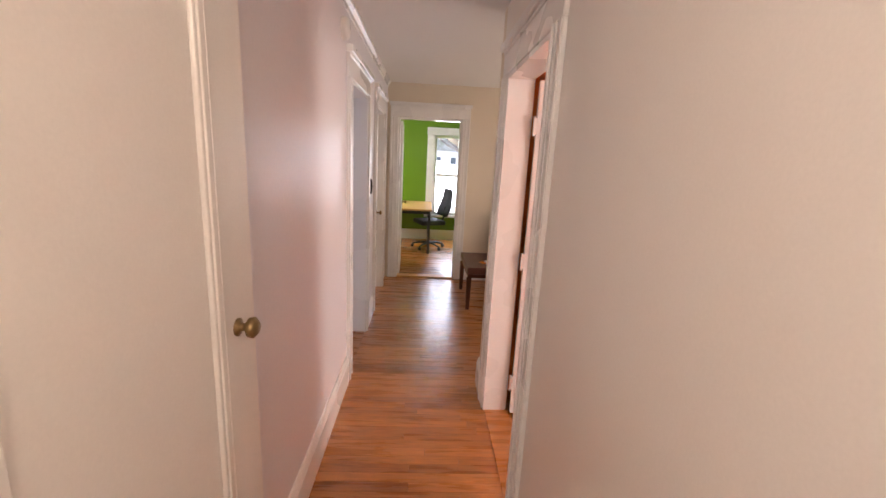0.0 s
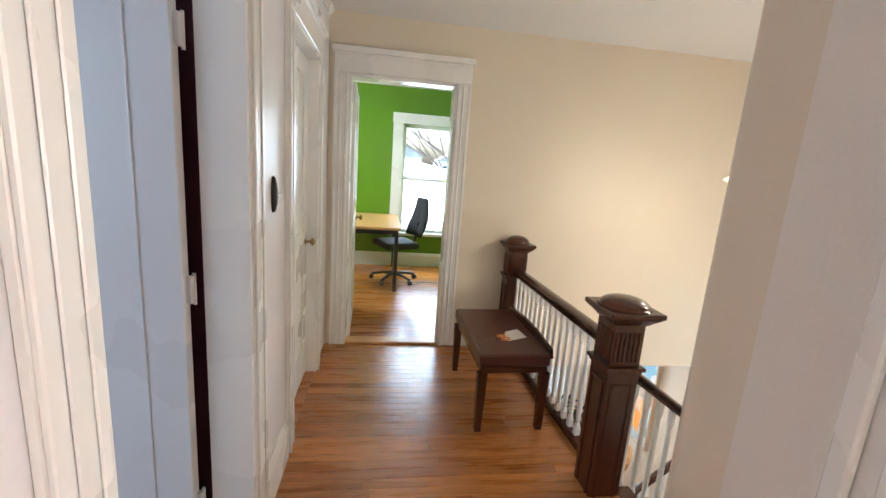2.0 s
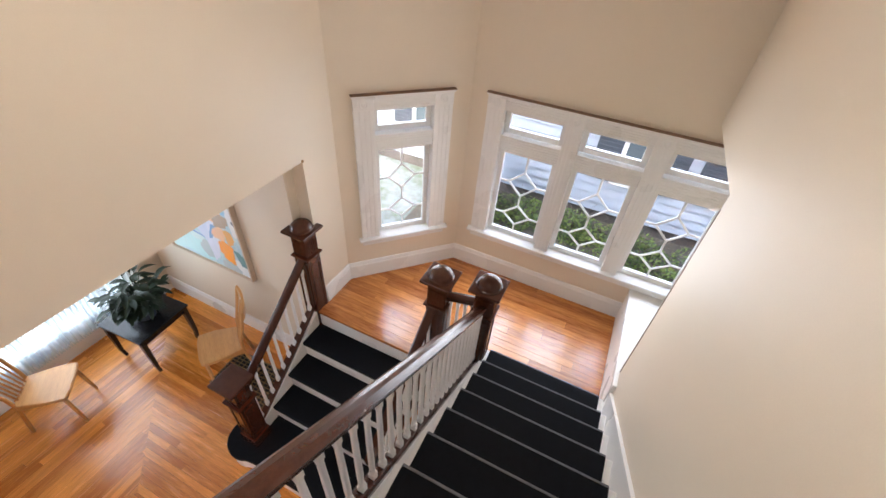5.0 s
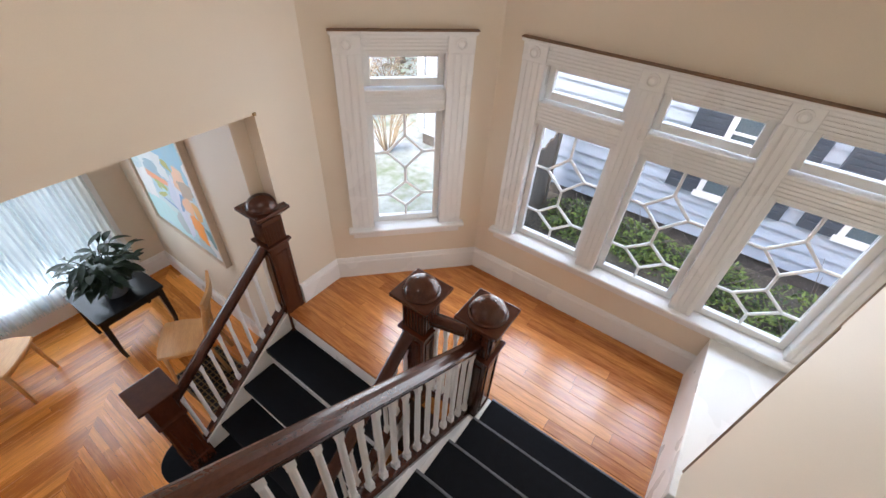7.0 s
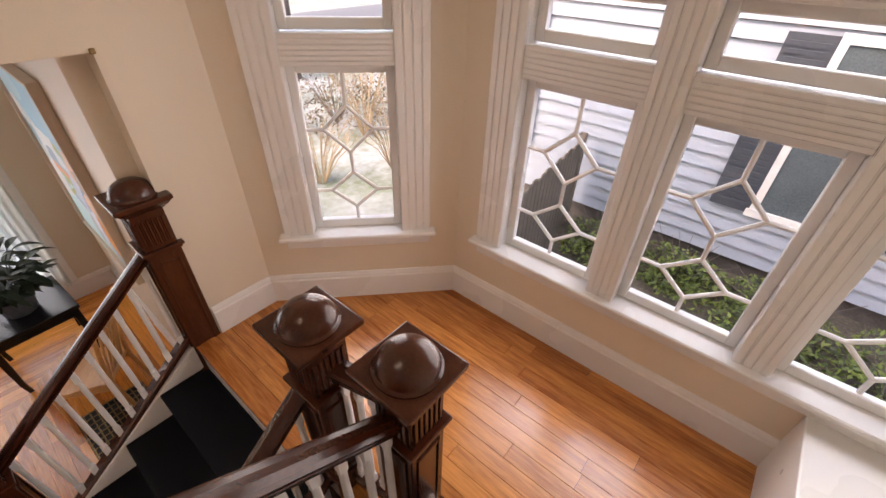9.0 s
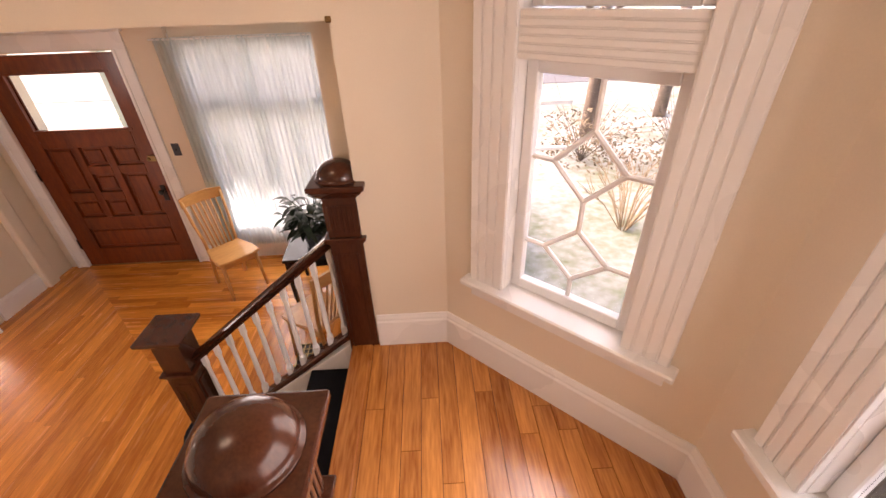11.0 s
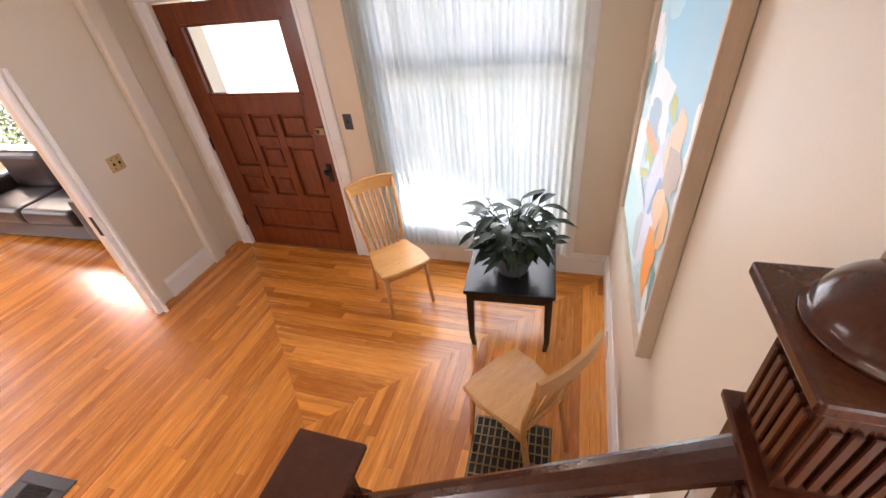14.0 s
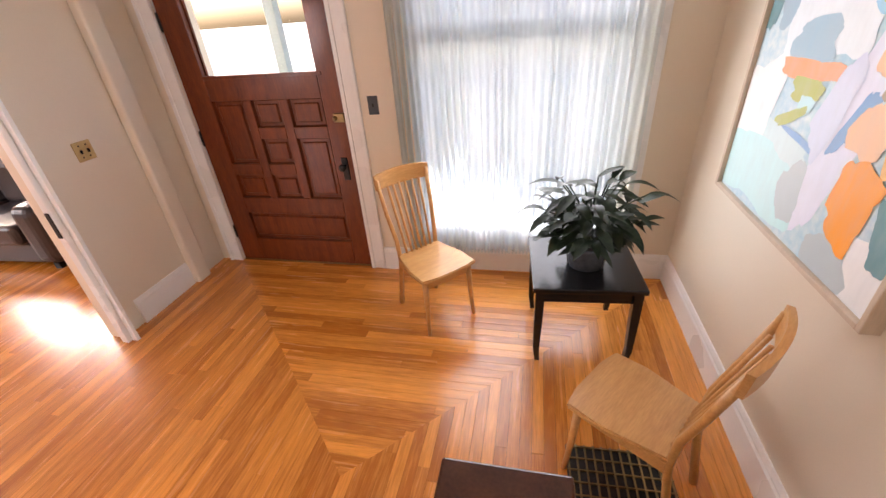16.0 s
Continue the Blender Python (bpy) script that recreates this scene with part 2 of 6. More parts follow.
M_HEDGE = material("brown_winter_leaf", (0.20, 0.15, 0.10), 0.7, alt=(0.10, 0.085, 0.05), spread=0.2, scale=5, fine=40, rand=0.5, island=True)
M_MULCH = material("leaf_litter_soil", (0.16, 0.135, 0.10), 0.95, alt=(0.045, 0.040, 0.030), spread=0.25, scale=2.5, fine=22, bump=0.9)
M_EDGE = material("dusty_stained_moulding", (0.20, 0.115, 0.065), 0.5, spread=0.2)
M_PORCH = material("grey_green_porch_paint", (0.30, 0.35, 0.33), 0.55, spread=0.12, scale=3, fine=40, bump=0.1)
M_TWIG = material("tan_winter_twig", (0.34, 0.26, 0.17), 0.8, spread=0.3, scale=6, fine=40)
M_GUARD = material("tarnished_tan_guard", (0.30, 0.23, 0.165), 0.4, metal=0.3, spread=0.2)
M_BARK = material("grey_bark", (0.16, 0.13, 0.115), 0.9, spread=0.35, scale=6, fine=50, bump=0.6)
# fence boards, and the dark backing that shades the clapboard laps
M_FENCE_LAPSHADE = material("weathered_fence_and_lap_shade", (0.20, 0.165, 0.13), 0.85, spread=0.3, scale=4, fine=40, stretch=(6, 6, 0.8), bump=0.3)
M_ROAD = material("wet_asphalt", (0.14, 0.14, 0.15), 0.6, spread=0.2)


def lace():
    """Thin white lace: part translucent cloth, part holes."""
    mat = bpy.data.materials.new("white_lace")
    mat.use_nodes = True
    nt = mat.node_tree
    N, L = nt.nodes, nt.links
    N.remove(N["Principled BSDF"])
    diff, tran, clear = N.new("ShaderNodeBsdfDiffuse"), N.new("ShaderNodeBsdfTranslucent"), N.new("ShaderNodeBsdfTransparent")
    diff.inputs["Color"].default_value = tran.inputs["Color"].default_value = (0.76, 0.83, 0.84, 1)
    m1, m2 = N.new("ShaderNodeMixShader"), N.new("ShaderNodeMixShader")
    m1.inputs["Fac"].default_value = 0.68
    L.new(diff.outputs[0], m1.inputs[1])
    L.new(tran.outputs[0], m1.inputs[2])
    tc, wave, ramp = N.new("ShaderNodeTexCoord"), N.new("ShaderNodeTexNoise"), N.new("ShaderNodeMapRange")
    mp = N.new("ShaderNodeMapping")
    mp.inputs["Scale"].default_value = (30, 4, 2.5)
    L.new(tc.outputs["Object"], mp.inputs["Vector"])
    L.new(mp.outputs["Vector"], wave.inputs["Vector"])
    wave.inputs["Scale"].default_value = 1.6
    L.new(wave.outputs["Fac"], ramp.inputs["Value"])
    ramp.inputs["From Min"].default_value, ramp.inputs["From Max"].default_value = 0.3, 0.7
    ramp.inputs["To Min"].default_value, ramp.inputs["To Max"].default_value = 0.03, 0.16
    L.new(ramp.outputs["Result"], m2.inputs["Fac"])
    L.new(m1.outputs[0], m2.inputs[1])
    L.new(clear.outputs[0], m2.inputs[2])
    L.new(m2.outputs[0], N["Material Output"].inputs["Surface"])
    return mat


M_LACE = lace()


def canvas():
    """Abstract painting ground: pale blue over white, brushed in patches."""
    mat = material("painted_canvas", (0.62, 0.78, 0.82), 0.6, spread=0.1, scale=2.2, fine=30, bump=0.3)
    ramp = [n for n in mat.node_tree.nodes if n.type == "VALTORGB"][0].color_ramp
    ramp.elements[0].color, ramp.elements[1].color = (0.30, 0.58, 0.72, 1), (0.78, 0.84, 0.84, 1)
    return mat


M_CANVAS = canvas()


# ---- mesh helpers ----
def part(name, bm, mat, parent=None, label="", smooth=False, m=None):
    mesh = bpy.data.meshes.new(name)
    bmesh.ops.recalc_face_normals(bm, faces=bm.faces[:])
    if smooth:
        for f in bm.faces:
            f.smooth = True
    bm.to_mesh(mesh)
    bm.free()
    mesh.materials.append(mat)
    ob = new(name, mesh)
    if parent is not None:
        ob.parent = parent
    if m is not None:
        ob.matrix_local = m
    if label:
        ob["label"] = label
    return ob


def thing(name, m, label, category, group=""):
    ob = new(name)
    ob.empty_display_size = 0.1
    ob.matrix_world = m
    return tagged(ob, label, category, group)


def boxes(*items, bevel=0.0, seg=1):
    """A bmesh of boxes (x0, y0, z0, x1, y1, z1)."""
    bm = bmesh.new()
    for x0, y0, z0, x1, y1, z1 in items:
        made = bmesh.ops.create_cube(bm, size=1, matrix=Matrix.LocRotScale(((x0 + x1) / 2, (y0 + y1) / 2, (z0 + z1) / 2), None, (abs(x1 - x0), abs(y1 - y0), abs(z1 - z0))))
        if bevel:
            vs = set(made["verts"])
            bmesh.ops.bevel(bm, geom=[e for e in bm.edges if e.verts[0] in vs and e.verts[1] in vs], offset=bevel, segments=seg, affect="EDGES", profile=0.5)
    return bm


def lathe(profile, seg=12, cap=True, bm=None, m=None):
    """A turned body about z: profile of (radius, height)."""
    bm = bm or bmesh.new()
    m = m or Matrix()
    rings = [[bm.verts.new(m @ Vector((r * math.cos(2 * math.pi * k / seg), r * math.sin(2 * math.pi * k / seg), z))) for k in range(seg)] for r, z in profile]
    for a, b in zip(rings, rings[1:]):
        for k in range(seg):
            bm.faces.new((a[k], a[(k + 1) % seg], b[(k + 1) % seg], b[k]))
    if cap:
        bm.faces.new(rings[0][::-1])
        bm.faces.new(rings[-1])
    return bm


def prism(points, h0, h1, axis="z", bm=None):
    """A flat polygon drawn out from h0 to h1 along an axis."""
    bm = bm or bmesh.new()
    put = {"z": lambda p, h: (p[0], p[1], h), "y": lambda p, h: (p[0], h, p[1]), "x": lambda p, h: (h, p[0], p[1])}[axis]
    lo, hi = ([bm.verts.new(put(p, h)) for p in points] for h in (h0, h1))
    bm.faces.new(lo[::-1])
    bm.faces.new(hi)
    n = len(points)
    for k in range(n):
        bm.faces.new((lo[k], lo[(k + 1) % n], hi[(k + 1) % n], hi[k]))
    return bm


def sweep(profile, a, b, bm=None):
    """A profile (side, up) drawn from a to b with upright ends."""
    bm = bm or bmesh.new()
    a, b = Vector(a), Vector(b)
    flat = Vector((b.x - a.x, b.y - a.y, 0)).normalized()
    side = Vector((flat.y, -flat.x, 0))
    ends = [[bm.verts.new(p + side * u + Vector((0, 0, v))) for u, v in profile] for p in (a, b)]
    n = len(profile)
    for k in range(n):
        bm.faces.new((ends[0][k], ends[0][(k + 1) % n], ends[1][(k + 1) % n], ends[1][k]))
    bm.faces.new(ends[0][::-1])
    bm.faces.new(ends[1])
    return bm


def tube(points, r, seg=8, bm=None, taper=1.0):
    """A round bar along a line of points."""
    bm = bm or bmesh.new()
    pts = [Vector(p) for p in points]
    rings = []
    for k, p in enumerate(pts):
        d = (pts[min(k + 1, len(pts) - 1)] - pts[max(k - 1, 0)]).normalized()
        u = d.orthogonal().normalized() if not rings else (u - d * u.dot(d)).normalized()
        v = d.cross(u)
        rr = r * (1 + (taper - 1) * k / max(1, len(pts) - 1))
        rings.append([bm.verts.new(p + (u * math.cos(2 * math.pi * j / seg) + v * math.sin(2 * math.pi * j / seg)) * rr) for j in range(seg)])
    for a, b in zip(rings, rings[1:]):
        for j in range(seg):
            bm.faces.new((a[j], a[(j + 1) % seg], b[(j + 1) % seg], b[j]))
    bm.faces.new(rings[0][::-1])
    bm.faces.new(rings[-1])
    return bm


def structure(name, bm, mat, label, category, smooth=False):
    return tagged(part(name, bm, mat, smooth=smooth), label, category, kind="structure")


# ---- large structure: upper floor ----
structure("floor_upper", boxes((-3.2, -1.6, -0.17, 1.10, 5.22, -0.012), (1.10, 2.50, -0.17, 1.18, 3.50, -0.012), (-2.0, 5.22, -0.17, 2.2, 7.97, -0.012), (1.0, -1.6, -0.17, 3.4, 2.38, -0.012)), M_GAP, "dark subfloor under the upper oak boards", "floor")
structure("well_edge_fascia", boxes((1.10, 3.545, -0.30, 1.13, 5.10, 0.0), bevel=0.003), M_TRIM, "white painted fascia along the stairwell edge", "trim")
structure("ceiling_upper", boxes((-3.2, -1.6, ZC, 4.9, 5.10, ZC + 0.1), (-2.0, 5.10, ZC + 0.03, 4.9, 8.0, ZC + 0.13)), M_CEIL, "white painted plaster ceiling over the hall", "ceiling")
WL = -0.45
structure("wall_west_hall", boxes(
    (WL - 0.13, -1.6, 0, WL, 2.55, ZC), (WL - 0.13, 2.55, 2.04, WL, 3.30, ZC), (WL - 0.13, 3.30, 0, WL, 3.90, ZC),
    (WL - 0.13, 3.90, 2.06, WL, 4.65, ZC), (WL - 0.13, 4.65, 0, WL, 5.10, ZC)), M_WESTWALL, "pale semi-gloss plaster hall wall, tinted as if in cool daylight, with two doorways", "wall")
structure("wall_east_hall", boxes(
    (0.50, -1.6, 0, 0.64, 1.29, ZC), (0.50, 1.29, 2.04, 0.64, 2.13, ZC), (0.50, 2.13, 0, 0.64, 2.38, ZC)), M_HALLWALL, "pale semi-gloss plaster hall wall with an open doorway", "wall")
structure("wall_south_hall", boxes((-3.2, -1.72, -0.1, 3.4, -1.6, ZC)), M_HALLWALL, "pale plaster wall closing the hall", "wall")


def rounded_wall(x0, x1, y0, y1, z0, z1, r=0.025):
    """A wall whose free west end has rounded corners."""
    pts = [(x1, y0), (x1, y1)]
    pts += [(x0 + r - r * math.sin(a), y1 - r + r * math.cos(a)) for a in [k * math.pi / 12 for k in range(7)]]
    pts += [(x0, y0)]
    return prism(pts, z0, z1)


bm = rounded_wall(0.50, 3.56, 2.38, 2.50, -0.17, ZC, 0.03)
prism([(0.70, 2.38), (3.535, 2.38)] + [(3.535 + 0.025 * math.sin(a), 2.475 + 0.025 * math.cos(a)) for a in [k * math.pi / 12 for k in range(6, -1, -1)]] + [(0.70, 2.50)], ZL, -0.17, bm=bm)
structure("wall_south_stair", bm, M_WALL, "cream plaster wall beside the upper stair flight", "wall", smooth=False)
structure("wall_south_stair_upper", boxes((3.56, 2.38, 0.30, 4.55, 2.50, ZC)), M_WALL, "cream plaster wall above the window recess", "wall")
structure("wall_recess", boxes((3.44, 1.90, -1.30, 4.67, 2.02, 0.42), (3.44, 2.02, -1.30, 3.56, 2.38, 0.42), (3.56, 2.02, 0.30, 4.55, 2.38, 0.42)), M_WALL, "cream plaster lining of the window recess", "wall")
tagged(part("corner_guard", tube([(3.556, 2.496, -1.29), (3.556, 2.496, 0.21)], 0.007, 10), M_GUARD, smooth=True), "slim tarnished rounded guard on the wall corner", "corner guard", kind="structure")
structure("recess_box", boxes((3.42, 2.02, ZM - 0.2, 4.55, 2.53, -1.30), bevel=0.006, seg=2), M_TRIM, "white painted boxed ledge under the window recess", "ledge")

# ---- north wall of the hall and stairwell ----
structure("wall_north_well", boxes(
    (-0.58, 5.10, -0.19, -0.30, 5.22, ZC + 0.05), (-0.30, 5.10, 2.06, 0.475, 5.22, ZC + 0.05), (0.475, 5.10, -0.19, 3.71, 5.22, ZC + 0.05), (-0.30, 5.10, -0.19, 0.475, 5.22, -0.012),
    (3.335, 5.10, ZL, 3.71, 5.22, -0.19)), M_WALL, "tall cream plaster wall of the stairwell", "wall")
bead = tagged(part("corner_bead", boxes((3.325, 5.092, -0.195, 3.345, 5.112, -0.175), bevel=0.003), M_OLDBRASS), "small tarnished metal corner bead on the wall edge", "corner bead", kind="structure")

# ---- bay walls with windows ----
NW, NE = Vector((3.71, 5.10)), Vector((4.55, 4.31))
BAYLEN = (NE - NW).length
BAYM = Matrix.Translation((NW.x, NW.y, 0)) @ pose(0, 0, 0, 0, 0, math.degrees(math.atan2(NE.y - NW.y, NE.x - NW.x)))
# east wall frame: local x runs south along the wall, local y points out of the house
EASTM = Matrix.Translation((4.55, 4.31, 0)) @ pose(0, 0, 0, 0, 0, -90)


def wall_with_openings(name, m, length, z0, z1, opens, mat, label, thick=0.14):
    """A wall along local x, from local y 0 outwards, with rectangular openings (x0, x1, z0, z1) in x order."""
    bm = bmesh.new()
    items, last = [], 0.0
    for x0, x1, a, b in opens:
        items += [(last, 0, z0, x0, thick, z1), (x0, 0, z0, x1, thick, a), (x0, 0, b, x1, thick, z1)]
        last = x1
    items.append((last, 0, z0, length, thick, z1))
    bm = boxes(*items)
    bm.transform(m)
    return structure(name, bm, mat, label, "wall")


BAYS = [(0.315, 0.83), (0.96, 1.475), (1.61, 2.125)]
wall_with_openings("wall_bay", BAYM, BAYLEN, ZL - 0.6, ZC + 0.05, [(0.30, 0.85, -1.222, 0.05)], M_WALL, "cream plaster wall of the angled bay")
# the east wall has one wide opening for the triple window and an oval one above
bm = boxes((-0.10, 0, ZL - 0.6, 0.27, 0.14, ZC), (0.27, 0, ZL - 0.6, 2.17, 0.14, -1.222), (0.27, 0, 0.05, 2.17, 0.14, 0.95), (2.17, 0, ZL - 0.6, 2.6, 0.14, ZC))
OV = (1.25, 1.43)  # oval centre along the wall and height
OA, OB = 0.335, 0.19
rim = [(OV[0] + OA * math.cos(2 * math.pi * k / 48), OV[1] + OB * math.sin(2 * math.pi * k / 48)) for k in range(48)]


def outer(p):
    dx, dz = p[0] - OV[0], p[1] - OV[1]
    s = min((2.17 - OV[0]) / abs(dx) if dx > 1e-6 else 9e9, (OV[0] - 0.27) / abs(dx) if dx < -1e-6 else 9e9, (ZC - OV[1]) / dz if dz > 1e-6 else 9e9, (OV[1] - 0.95) / -dz if dz < -1e-6 else 9e9)
    return (OV[0] + dx * s, OV[1] + dz * s)


rings = {}
for y in (0.0, 0.14):
    rings[y] = [[bm.verts.new((p[0], y, p[1])) for p in rim], [bm.verts.new((outer(p)[0], y, outer(p)[1])) for p in rim]]
    for k in range(48):
        j = (k + 1) % 48
        bm.faces.new((rings[y][0][k], rings[y][0][j], rings[y][1][j], rings[y][1][k]))
    for cx in (0.27, 2.17):
        for cz in (0.95, ZC):
            pts = [v for v in rings[y][1] if (abs(v.co.x - cx) < 1e-4 or abs(v.co.z - cz) < 1e-4) and abs(v.co.x - cx) + abs(v.co.z - cz) < 1.2]
            on_x = [v for v in pts if abs(v.co.x - cx) < 1e-4]
            on_z = [v for v in pts if abs(v.co.z - cz) < 1e-4]
            if on_x and on_z:
                a = min(on_x, key=lambda v: abs(v.co.z - cz))
                b = min(on_z, key=lambda v: abs(v.co.x - cx))
                if (a.co - b.co).length > 1e-4 and a is not b:
                    bm.faces.new((a, b, bm.verts.new((cx, y, cz))))
for k in range(48):
    j = (k + 1) % 48
    bm.faces.new((rings[0.0][0][k], rings[0.14][0][k], rings[0.14][0][j], rings[0.0][0][j]))
bm.transform(EASTM)
structure("wall_east_stair", bm, M_WALL, "cream plaster stairwell wall with window openings", "wall")


def leaded_sash(win, x0, x1, z0, z1, y, lattice):
    """One sash: frame, pane, and where it has one the diamond lattice of glazing bars."""
    w = 0.042
    fr = boxes((x0, y, z0, x0 + w, y + 0.04, z1), (x1 - w, y, z0, x1, y + 0.04, z1), (x0 + w, y, z0, x1 - w, y + 0.04, z0 + w * 1.15), (x0 + w, y, z1 - w, x1 - w, y + 0.04, z1), bevel=0.004)
    sash = part("sash", fr, M_TRIM, win)
    pane = part("pane", boxes((x0 + w, y + 0.018, z0 + w, x1 - w, y + 0.022, z1 - w)), M_GLASS, sash)
    pane.visible_shadow = False
    if lattice:
        gx0, gx1, gz0, gz1 = x0 + w, x1 - w, z0 + w, z1 - w
        cx, W, H = (gx0 + gx1) / 2, gx1 - gx0, gz1 - gz0
        hw = 0.30 * W
        bars = bmesh.new()
        nodes = []
        for c, hh in ((gz0 + 0.66 * H, 0.150 * H), (gz0 + 0.235 * H, 0.130 * H)):
            t, b, l, r = (cx, c + hh), (cx, c - hh), (cx - hw, c), (cx + hw, c)
            nodes.append((t, b))
            for p, q in ((t, l), (l, b), (b, r), (r, t), (l, (gx0, c)), (r, (gx1, c))):
                tube([(p[0], y + 0.02, p[1]), (q[0], y + 0.02, q[1])], 0.0100, 6, bars)
        for p, q in (((cx, gz1), nodes[0][0]), (nodes[0][1], nodes[1][0]), (nodes[1][1], (cx, gz0))):
            tube([(p[0], y + 0.02, p[1]), (q[0], y + 0.02, q[1])], 0.0100, 6, bars)
        part("lattice", bars, M_TRIM, sash)


def fluted(x0, x1, z0, z1, y, n, flat=False):
    """A casing board with raised reeds along its length."""
    items = [(x0, y, z0, x1, 0, z1)]
    span = (x1 - x0) if not flat else (z1 - z0)
    for k in range(n):
        c = (k + 0.5) / n * span
        if flat:
            items.append((x0, y - 0.0035, z0 + c - span / n * 0.41, x1, y, z0 + c + span / n * 0.41))
        else:
            items.append((x0 + c - span / n * 0.41, y - 0.0035, z0, x0 + c + span / n * 0.41, y, z1))
    return boxes(*items, bevel=0.003, seg=2)


def stair_window(name, m, edges, bays, label):
    """A window with fluted casings, corner blocks, transom lights above and latticed sashes below."""
    win = thing(name, m, label, "window")
    win["kind"] = "structure"
    xa, xb = edges
    zs, zt, zh = -1.20, -0.23, 0.05
    posts = [(xa, bays[0][0])] + [(p[1], q[0]) for p, q in zip(bays, bays[1:])] + [(bays[-1][1], xb)]
    for x0, x1 in posts:
        part("casing", fluted(x0, x1, zs, zh, -0.022, 4), M_TRIM, win)
        blk = boxes((x0, -0.030, zh, x1, 0.0, zh + 0.105), bevel=0.004)
        lathe([(0.036, 0.0), (0.036, 0.008), (0.028, 0.010), (0.022, 0.004), (0.012, 0.010)], 16, True, blk, Matrix.Translation(((x0 + x1) / 2, -0.030, zh + 0.052)) @ pose(0, 0, 0, 90))
        part("corner_block", blk, M_TRIM, win)
        part("mullion", boxes((x0 + 0.0, 0.0, zs, x1, 0.11, zh), bevel=0.002), M_TRIM, win)
    for x0, x1 in bays:
        part("head_casing", fluted(x0, x1, zh, zh + 0.10, -0.020, 5, True), M_TRIM, win)
        part("transom_bar", fluted(x0, x1, zt - 0.068, zt + 0.068, -0.012, 6, True), M_TRIM, win)
        part("transom_core", boxes((x0, 0.0, zt - 0.06, x1, 0.11, zt + 0.06)), M_TRIM, win)
        leaded_sash(win, x0, x1, zt + 0.07, zh + 0.002, 0.05, False)
        leaded_sash(win, x0, x1, zs, zt - 0.07, 0.05, True)
    part("crown", boxes((xa - 0.01, -0.045, zh + 0.105, xb + 0.01, 0.0, zh + 0.122), (xa - 0.005, -0.034, zh + 0.098, xb + 0.005, 0.0, zh + 0.106), bevel=0.003), M_TRIM, win)
    part("crown_edge", boxes((xa - 0.014, -0.049, zh + 0.122, xb + 0.014, 0.0, zh + 0.128), bevel=0.002), M_EDGE, win, "thin dark stained top edge")
    part("sill", boxes((xa - 0.03, -0.065, zs - 0.028, xb + 0.03, 0.12, zs + 0.0), bevel=0.006), M_TRIM, win)
    part("apron", boxes((xa, -0.018, zs - 0.10, xb, 0.0, zs - 0.03), bevel=0.004), M_TRIM, win)
    return win


stair_window("window_1", BAYM, (0.16, 0.99), [(0.325, 0.825)], "white single window with fluted casing and diamond lattice sash")
stair_window("window_2", EASTM, (0.16, 2.255), BAYS, "white triple window with fluted casings and diamond lattice sashes")

# oval window
oval = thing("window_3", EASTM @ Matrix.Translation((OV[0], 0, OV[1])), "oval window with amber glass and a white keystone frame", "window")
oval["kind"] = "structure"


def oval_ring(a0, b0, a1, b1, y0, y1, k0=0, k1=48, bm=None):
    bm = bm or bmesh.new()
    loops = []
    for k in range(k0, k1 + 1):
        c, s = math.cos(2 * math.pi * k / 48), math.sin(2 * math.pi * k / 48)
        loops.append([bm.verts.new(p) for p in ((a0 * c, y0, b0 * s), (a1 * c, y0, b1 * s), (a1 * c, y1, b1 * s), (a0 * c, y1, b0 * s))])
    for p, q in zip(loops, loops[1:]):
        for j in range(4):
            bm.faces.new((p[j], q[j], q[(j + 1) % 4], p[(j + 1) % 4]))
    bm.faces.new(loops[0])
    bm.faces.new(loops[-1][::-1])
    return bm


for q in range(4):
    part("frame", oval_ring(0.335, 0.195, 0.49, 0.355, -0.030, -0.001, q * 12, q * 12 + 12), M_TRIM, oval)
part("inner_bead", oval_ring(0.315, 0.175, 0.350, 0.212, -0.045, -0.004), M_TRIM, oval)
part("reveal_ring", oval_ring(0.318, 0.178, 0.336, 0.192, -0.004, 0.12), M_TRIM, oval)
for x0, z0, x1, z1 in ((-0.055, 0.20, 0.055, 0.385), (-0.055, -0.385, 0.055, -0.20), (-0.515, -0.05, -0.335, 0.05), (0.335, -0.05, 0.515, 0.05)):
    part("keystone", boxes((x0, -0.038, z0, x1, -0.0005, z1), bevel=0.005), M_TRIM, oval)
bm = bmesh.new()
ring0 = [bm.verts.new((0.325 * math.cos(2 * math.pi * k / 48), 0.06, 0.185 * math.sin(2 * math.pi * k / 48))) for k in range(48)]
bm.faces.new(ring0)
amber = part("amber_pane", bm, M_AMBER, oval)
amber.visible_shadow = False
for k, a in enumerate((0, 125, 180, 250, 305, 60)):
    if k < 3:
        part("glazing_bar", tube([(0, 0.055, 0), (0.32 * math.cos(radians(a)), 0.055, 0.182 * math.sin(radians(a)))], 0.005, 6), M_OLDBRASS, oval)
part("hub", lathe([(0.0, 0.0), (0.020, 0.0), (0.020, 0.008), (0.010, 0.014)], 12, True, m=Matrix.Translation((0, 0.055, 0)) @ pose(0, 0, 0, 90)), M_TRIM, oval)

# ---- baseboards ----
BASE = [(0, 0), (0.022, 0), (0.022, 0.155), (0.016, 0.165), (0.016, 0.175), (0.008, 0.195), (0, 0.195)]


def baseboard(name, a, b, z, label="white moulded baseboard", parent=None):
    bm = sweep(BASE, (a[0], a[1], z), (b[0], b[1], z))
    return structure(name, bm, M_TRIM, label, "baseboard")


